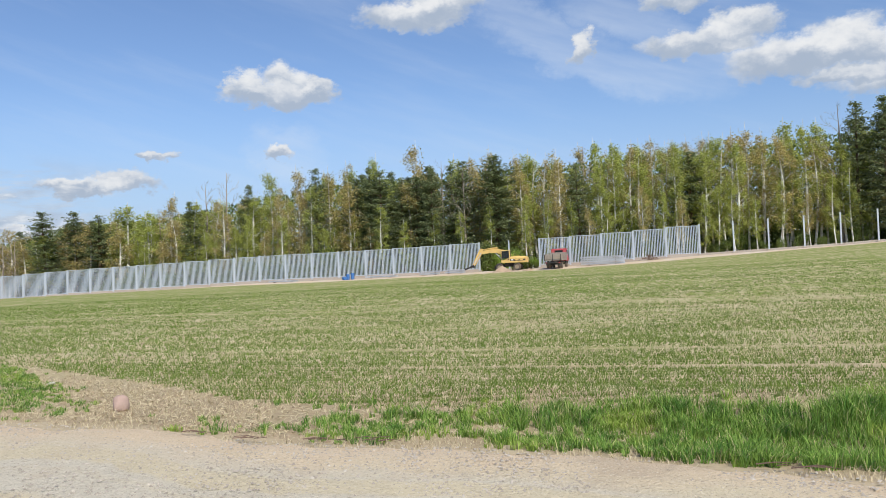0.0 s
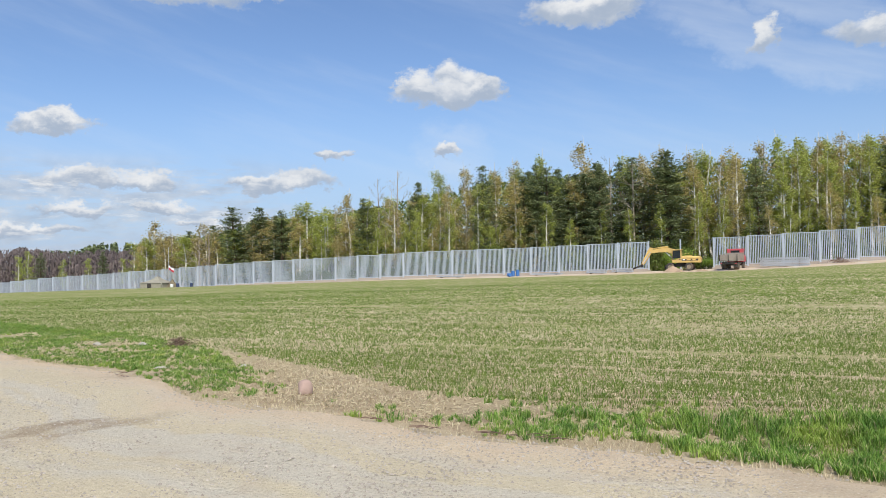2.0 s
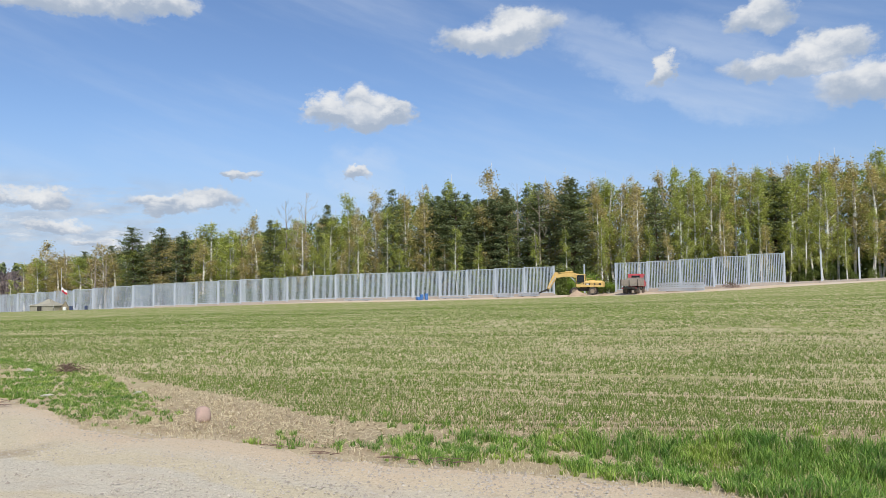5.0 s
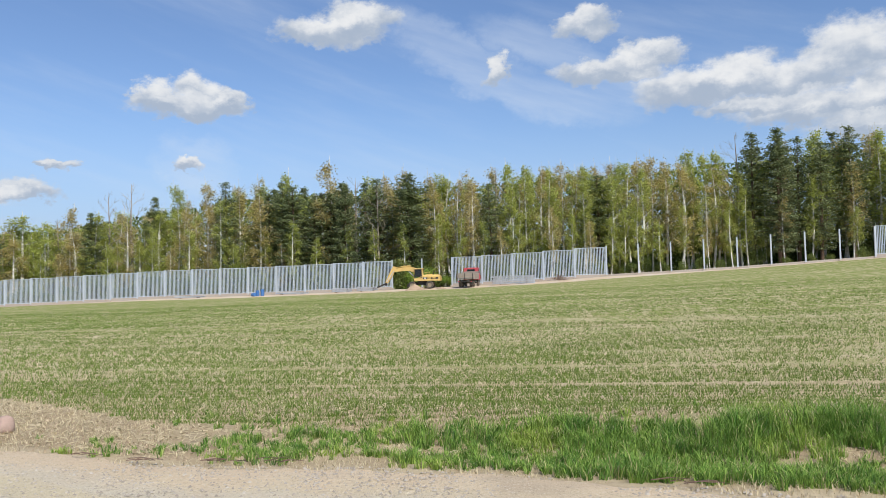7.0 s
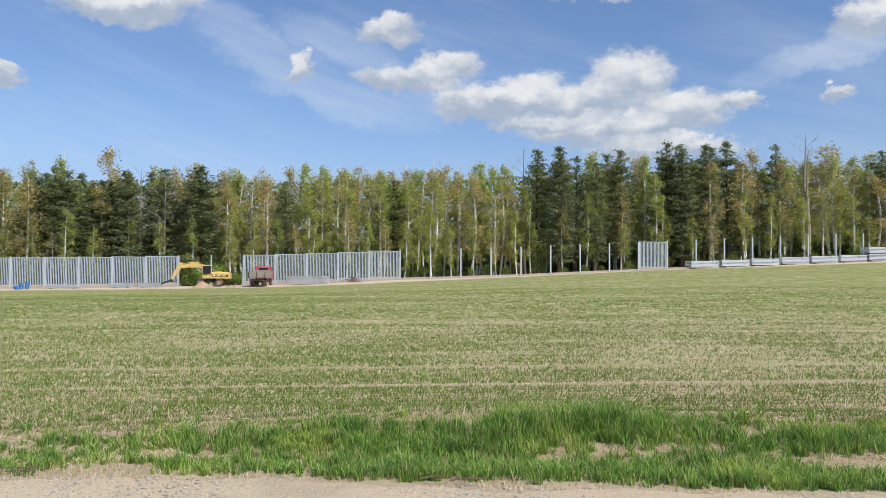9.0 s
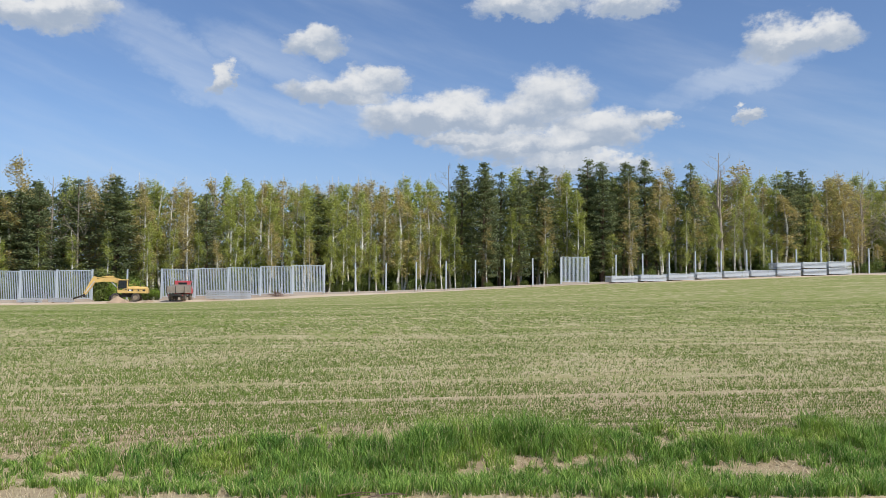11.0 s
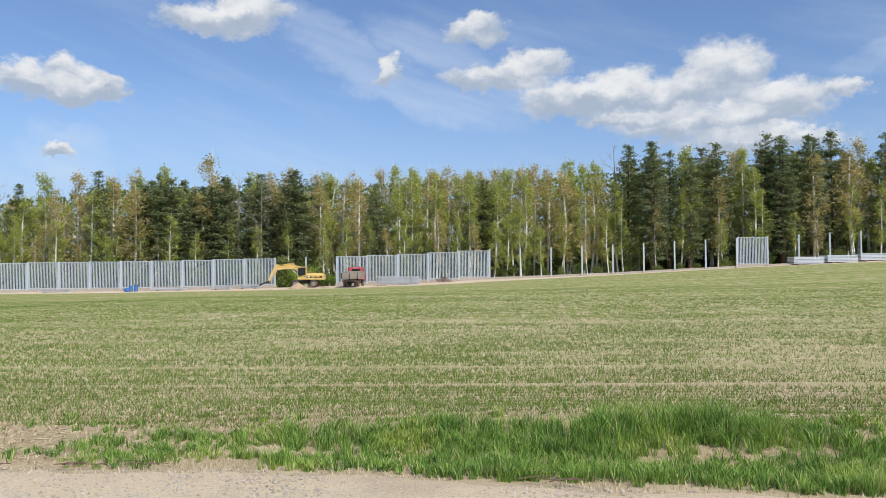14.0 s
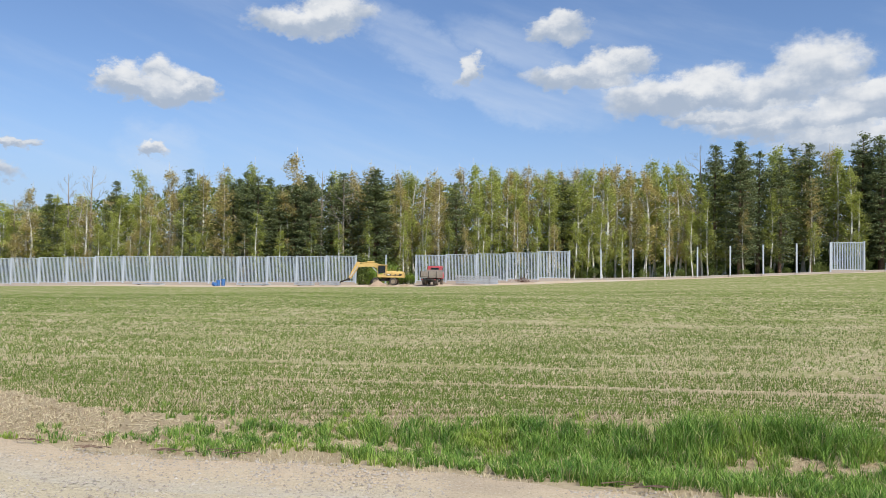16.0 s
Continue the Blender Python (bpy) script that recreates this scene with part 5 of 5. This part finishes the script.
def build_beam_stack(u, w, length, rows, high, label):
    st = thing("beam_stack", label, "steel beams", "stacks of steel beams", at=put(u, w, 0))
    r = random.Random(int(u * 7))
    for x in (-length * 0.32, length * 0.3):
        part("bearer", Shape().box((x, 0.4, 0.06), (0.14, 1.1, 0.14), bevel=0.01), TIMBER, st)
    for k in range(high):
        for q in range(rows):
            b = Shape().box((0, 0, 0), (length, 0.34, 0.05)).box((0, 0, 0.24), (length, 0.34, 0.05)).box((0, 0, 0.12), (length, 0.03, 0.2))
            p = part("steel_beam", b, GREYBEAM, st)
            p.location = (r.uniform(-0.1, 0.1), 0.36 * q + r.uniform(-0.01, 0.01), 0.16 + 0.35 * k)
    for k in range(1, high):
        for x in (-length * 0.32, length * 0.3):
            part("bearer", Shape().box((x, 0.3, 0.10 + 0.35 * k), (0.12, 1.0, 0.06)), TIMBER, st)


def build_barrel(u, w, mat, label, h=1.0, r=0.34, lying=False):
    m = put(u, w, 20) @ (pose(0, 0, r, 90, 0, 30) if lying else pose(0, 0, 0))
    b = thing("barrel", label, "barrel", "barrels by the barrier", at=m)
    pts = [(0, 0, 0), (0, 0, 0.05), (0, 0, h * 0.32), (0, 0, h * 0.35), (0, 0, h * 0.38), (0, 0, h * 0.64), (0, 0, h * 0.67), (0, 0, h * 0.7), (0, 0, h * 0.96), (0, 0, h)]
    part("drum", Shape().tube(pts, [r * 0.94, r, r, r * 1.06, r, r, r * 1.06, r, r, r * 0.94], 18), mat, b)
    part("lid", Shape().tube([(0, 0, h), (0, 0, h + 0.03)], r * 0.9, 18), mat, b)


def build_tent(u, w):
    t = thing("army_tent", "weathered grey-olive canvas tent with a low pyramid roof", "tent", at=put(u, w, 8))
    s, hx, hy = Shape(), 2.75, 2.3
    # sagging roof over an eaves line
    ringp = [(-hx, -hy), (-0.9, -hy), (0.9, -hy), (hx, -hy), (hx, 0), (hx, hy), (0.9, hy), (-0.9, hy), (-hx, hy), (-hx, 0)]
    k = len(ringp)
    for f, z in ((1.06, 1.05), (1.0, 1.22), (0.62, 1.48), (0.30, 1.95), (0.10, 2.45)):
        for i, (x, y) in enumerate(ringp):
            s.v.append((x * f, y * f, z - (0.07 if i % 3 == 1 and f < 1 else 0)))
    for j in range(4):
        s.f += [(j * k + i, j * k + (i + 1) % k, (j + 1) * k + (i + 1) % k, (j + 1) * k + i) for i in range(k)]
    s.f.append(tuple(range(4 * k, 5 * k)))
    part("roof", s, CANVAS, t)
    wall = Shape()
    for i in range(k):
        (x0, y0), (x1, y1) = ringp[i], ringp[(i + 1) % k]
        q = len(wall.v)
        for m in range(5):
            f = m / 4
            dx = 0.06 * (m % 2)
            wall.v += [(x0 + (x1 - x0) * f * 1.0, y0 + (y1 - y0) * f - dx, 0.0), (x0 + (x1 - x0) * f, y0 + (y1 - y0) * f, 1.2)]
        wall.f += [(q + 2 * m, q + 2 * m + 2, q + 2 * m + 3, q + 2 * m + 1) for m in range(4)]
    part("wall", wall, CANVAS, t, "hanging canvas wall")
    # the wall is closed here: a dark sheet stands in for the door's inner shade
    part("doorway", Shape().prism([(-hy - 0.09, 0.0), (-hy - 0.09, 1.0), (-hy - 0.05, 1.0), (-hy - 0.05, 0.0)], -0.9, 0.1), DARK, t, "dark sheet on the tent wall in place of the shade inside its door")
    part("tent_pole", Shape().tube([(0, 0, 0), (0, 0, 2.7)], 0.05, 8), TIMBER, t)
    for x, y in ((-hx, -hy), (hx, -hy), (hx, hy), (-hx, hy)):
        part("guy_rope", Shape().tube([(x, y, 1.2), (x * 1.5, y * 1.5, 0.02)], 0.015, 5), WHITE, t)


def build_flag(u, w):
    f = thing("flagpole", "slim flagpole with a drooping white and red flag", "flagpole", at=put(u, w, 0))
    part("pole", Shape().tube([(0, 0, -0.2), (0, 0, 10.2)], [0.06, 0.035], 8), GREYBEAM, f)
    flag = Shape()
    red = Shape()
    for s, z0, z1 in ((flag, 5.35, 5.85), (red, 4.9, 5.35)):
        for i in range(9):
            g = i / 8
            s.v += [(0.05 + 1.5 * g, 0.12 * math.sin(g * 7), z0 - 0.75 * g), (0.05 + 1.5 * g, 0.12 * math.sin(g * 7 + 0.5), z1 - 0.75 * g)]
        s.f += [(2 * i, 2 * i + 2, 2 * i + 3, 2 * i + 1) for i in range(8)]
    cloth = part("flag", flag, WHITE, f, "white upper half of the flag")
    part("red_stripe", red, FLAGRED, cloth, "red lower half of the flag")


def stone_mesh(seed, sx, sy, sz, mat):
    bm = bmesh.new()
    bmesh.ops.create_icosphere(bm, subdivisions=3, radius=1.0)
    for v in bm.verts:
        k = 1 + 0.30 * noise.noise(v.co * 1.1 + Vector((seed, 0, 0))) + 0.10 * noise.noise(v.co * 3.2 + Vector((seed, 5, 0)))
        v.co = Vector((v.co.x * sx, v.co.y * sy, v.co.z * sz)) * k
    me = bpy.data.meshes.new("stone")
    bm.to_mesh(me)
    bm.free()
    me.materials.append(mat)
    me.shade_smooth()
    return me


def build_stone(x, y, seed, sx, sy, sz, mat, label, sink=0.55):
    ob = tagged(new("stone", stone_mesh(seed, sx, sy, sz, mat)), label, "stone", "stones on the verge")
    ob.matrix_basis = pose(x, y, float(ground_z(x, y)) + sz * sink, 4, 6, 37 * seed)


def build_brush(x, y, seed, size, high, label, at_z=None):
    r = random.Random(seed)
    s = Shape()
    for k in range(170):
        a, q = r.uniform(0, 6.28), r.uniform(0, 6.28)
        d = size * abs(r.gauss(0, 0.5))
        p = Vector((math.cos(a) * d, math.sin(a) * d * 0.7, high * r.uniform(0.02, 1) * math.exp(-(d / size) ** 2 * 1.4)))
        ln = r.uniform(0.2, 0.55) * size
        e = p + Vector((math.cos(q) * ln, math.sin(q) * ln, r.uniform(-0.1, 0.35) * high))
        e.z = max(e.z, 0.01)
        s.tube([p, (p + e) / 2 + Vector((0, 0, 0.04 * size)), e], [0.012 * size, 0.009 * size, 0.004 * size], 3, False)
    ob = tagged(new("brushwood_heap", s.mesh("brushwood_heap", DRYTWIG)), label, "brushwood", "heaps of brushwood", "stuff")
    ob.matrix_basis = pose(x, y, float(ground_z(x, y)), 0, 0, seed * 40)


DRYTWIG = bark_material("dry_red_brown_twigs", (0.20, 0.13, 0.095), (0.10, 0.07, 0.055), 8.0)

build_excavator()
sand = tagged(new("sand_heap", heap_mesh(1, 2.4, 1.3, 1.05, SANDHEAP, "sand_heap")), "heap of brown sand beside the excavator", "sand heap", "heaps of sand")
sand.matrix_basis = put(-23.6, 133.6)
for uu, rr, hh in ((-22.4, 1.0, 0.5), (-18.8, 1.3, 0.4)):
    low = tagged(new("sand_heap", heap_mesh(int(-uu), rr, rr * 0.8, hh, SANDHEAP, "sand_heap")), "low heap of loose brown sand", "sand heap", "heaps of sand")
    low.matrix_basis = put(uu, 133.0)
build_truck()
U_STACK = 63.6
for k in range(6):
    build_panel_stack(U_STACK + 5.82 * k, 133.8 + 0.15 * k, 5, 1.0)
for k in range(3):
    build_panel_stack(U_STACK + 5.82 * 6 + 5.85 * k, 134.8 + 0.15 * k, 10, 1.0)
build_beam_stack(-6.6, 134.8, 7.2, 3, 4, "grey steel beams stacked in front of the barrier")
build_beam_stack(-32.6, 136.0, 3.6, 4, 2, "low stack of grey steel beams by the barrier")
build_beam_stack(-37.2, 136.0, 3.4, 4, 2, "low stack of grey steel beams by the barrier")
build_beam_stack(-46.5, 136.2, 6.0, 3, 1, "few pale steel beams lying on the sand")
build_beam_stack(-66.0, 136.2, 5.6, 3, 1, "few pale steel beams lying on the sand")
build_barrel(-52.6, 135.6, BLUE, "blue plastic barrel standing on the sand")
build_barrel(-51.8, 135.9, BLUE, "blue plastic barrel standing on the sand", 1.15)
build_barrel(-53.4, 135.2, BLUE, "blue plastic barrel lying on the sand", 0.9, 0.32, True)
build_tent(-134.2, 128.6)
build_flag(-139.6, 137.2)
tarp = tagged(new("tarpaulin_heap", heap_mesh(8, 1.7, 1.3, 2.0, CAMO, "tarpaulin_heap")), "brown camouflage tarpaulin heaped beside the tent", "tarpaulin")
tarp.matrix_basis = put(-130.6, 129.4)
build_barrel(-128.6, 129.0, NAVY, "dark blue barrel beside the tent", 0.8, 0.34)
build_barrel(-129.8, 128.4, WHITE, "pale plastic barrel beside the tent", 0.7, 0.36)
build_barrel(-125.6, 130.0, NAVY, "dark barrel standing in front of the barrier", 0.8, 0.3)
x, y = xy(1.2, 136.6)
build_brush(x, y, 4, 1.9, 0.9, "dark dry brushwood heap in front of the barrier")

# ---- small things on the verge ----
build_stone(-3.92, 9.5, 2, 0.10, 0.09, 0.125, STONE, "small rounded reddish-brown boulder on the verge")
build_stone(-11.05, 15.3, 3, 0.10, 0.08, 0.055, CHALK, "pale whitish field stone in the grass")
build_stone(-9.95, 15.3, 4, 0.11, 0.08, 0.055, CHALK, "pale whitish field stone in the grass")
build_stone(-7.35, 11.75, 5, 0.10, 0.05, 0.025, CHALK, "flat white stone in the grass")
build_stone(-6.0, 12.0, 6, 0.06, 0.05, 0.03, CHALK, "pale flat stone on bare soil")
build_brush(-9.05, 15.2, 7, 0.45, 0.17, "low heap of reddish dry twigs on the verge")


def build_dead_sticks():
    r = random.Random(9)
    for k, (x, y) in enumerate(((-2.5, 7.75), (-1.9, 7.45), (-1.2, 7.2), (-0.7, 7.15), (-7.6, 10.9), (-7.3, 10.6), (2.4, 5.75))):
        s = Shape()
        for q in range(5):
            a = r.uniform(-0.5, 0.5)
            ln = r.uniform(0.1, 0.3)
            p = Vector((r.uniform(-0.18, 0.18), r.uniform(-0.06, 0.06), 0.015))
            d = Vector((math.cos(a), math.sin(a) * 0.6, r.uniform(0, 0.12)))
            s.tube([p, p + d * ln * 0.5 + Vector((0, 0.01, 0.01)), p + d * ln], [0.005, 0.004, 0.002], 4)
        ob = tagged(new("dead_twig", s.mesh("dead_twig", DRYTWIG)), "dark dead twig lying along the road edge", "twig", "twigs on the road edge")
        ob.matrix_basis = pose(x, y, float(ground_z(x, y)) + 0.035, 0, 0, -20 + r.uniform(-15, 15))


def build_gravel():
    r = np.random.default_rng(8)
    n = 60000
    d = 4.6 * (22 / 4.6) ** r.random(n)
    az = np.radians(r.uniform(-52, 58, n))
    x, y = d * np.sin(az), d * np.cos(az)
    k = (y < road_edge(x) + 0.05) & (cloud(x * 0.8, y * 0.8, 61) > 0.34)
    x, y, d = x[k], y[k], d[k]
    n = len(x)
    s = (0.004 + 0.012 * r.random(n) ** 2.6)[:, None, None] * (1 + d / 40)[:, None, None]
    base = np.array([(1, 0, 0), (0, 1, 0), (-1, 0, 0), (0, -1, 0), (0, 0, 0.8)])[None] * r.uniform(0.6, 1.4, (n, 5, 3))
    q = r.uniform(0, 6.28, n)
    c, sn = np.cos(q)[:, None], np.sin(q)[:, None]
    rot = np.stack([base[..., 0] * c - base[..., 1] * sn, base[..., 0] * sn + base[..., 1] * c, base[..., 2]], -1)
    v = rot * s + np.stack([x, y, ground_z(x, y) + 0.034 * np.clip((road_edge(x) - y) / 0.5, 0, 1)], -1)[:, None]
    i = np.arange(n)[:, None] * 5
    t = np.concatenate([i + [0, 1, 4], i + [1, 2, 4], i + [2, 3, 4], i + [3, 0, 4]], 1).reshape(-1, 3)
    tagged(new("loose_gravel", numpy_mesh("loose_gravel", v.reshape(-1, 3), t, PEBBLE)), "loose grey and pale gravel on the dirt road", "gravel", kind="stuff")


def build_clods():
    """Crumbs and clods of the bare soil by the road and between the rows."""
    r = np.random.default_rng(18)
    n = 60000
    d = 7.0 * (34 / 7.0) ** r.random(n)
    az = np.radians(r.uniform(-50, 58, n))
    x, y = d * np.sin(az), d * np.cos(az)
    off = y - road_edge(x)
    k = (off > 0.1) & ((off < 4.5) | (r.random(n) < 0.45)) & (cloud(x * 1.4, y * 1.4, 67) > 0.30 + 0.2 * r.random(n))
    x, y, d = x[k], y[k], d[k]
    n = len(x)
    s = (0.008 + 0.022 * r.random(n) ** 2.5)[:, None, None] * (1 + d / 60)[:, None, None]
    base = np.array([(1, 0, 0), (0, 1, 0), (-1, 0, 0), (0, -1, 0), (0, 0, 0.75)])[None] * r.uniform(0.5, 1.5, (n, 5, 3))
    q = r.uniform(0, 6.28, n)
    c, sn = np.cos(q)[:, None], np.sin(q)[:, None]
    rot = np.stack([base[..., 0] * c - base[..., 1] * sn, base[..., 0] * sn + base[..., 1] * c, base[..., 2]], -1)
    v = rot * s + np.stack([x, y, ground_z(x, y) - 0.002], -1)[:, None]
    i = np.arange(n)[:, None] * 5
    t = np.concatenate([i + [0, 1, 4], i + [1, 2, 4], i + [2, 3, 4], i + [3, 0, 4]], 1).reshape(-1, 3)
    tagged(new("soil_clods", numpy_mesh("soil_clods", v.reshape(-1, 3), t, CLOD)), "dry crumbling clods of sandy brown soil", "soil", kind="stuff")


CLOD = foliage("dry_clods", (0.19, 0.135, 0.08), (0.50, 0.40, 0.265), 0.1, 0.0, 0.0)
PEBBLE = foliage("gravel_stones", (0.24, 0.20, 0.155), (0.62, 0.55, 0.45), 0.2, 0.0, 0.0)
build_dead_sticks()
build_gravel()
build_clods()
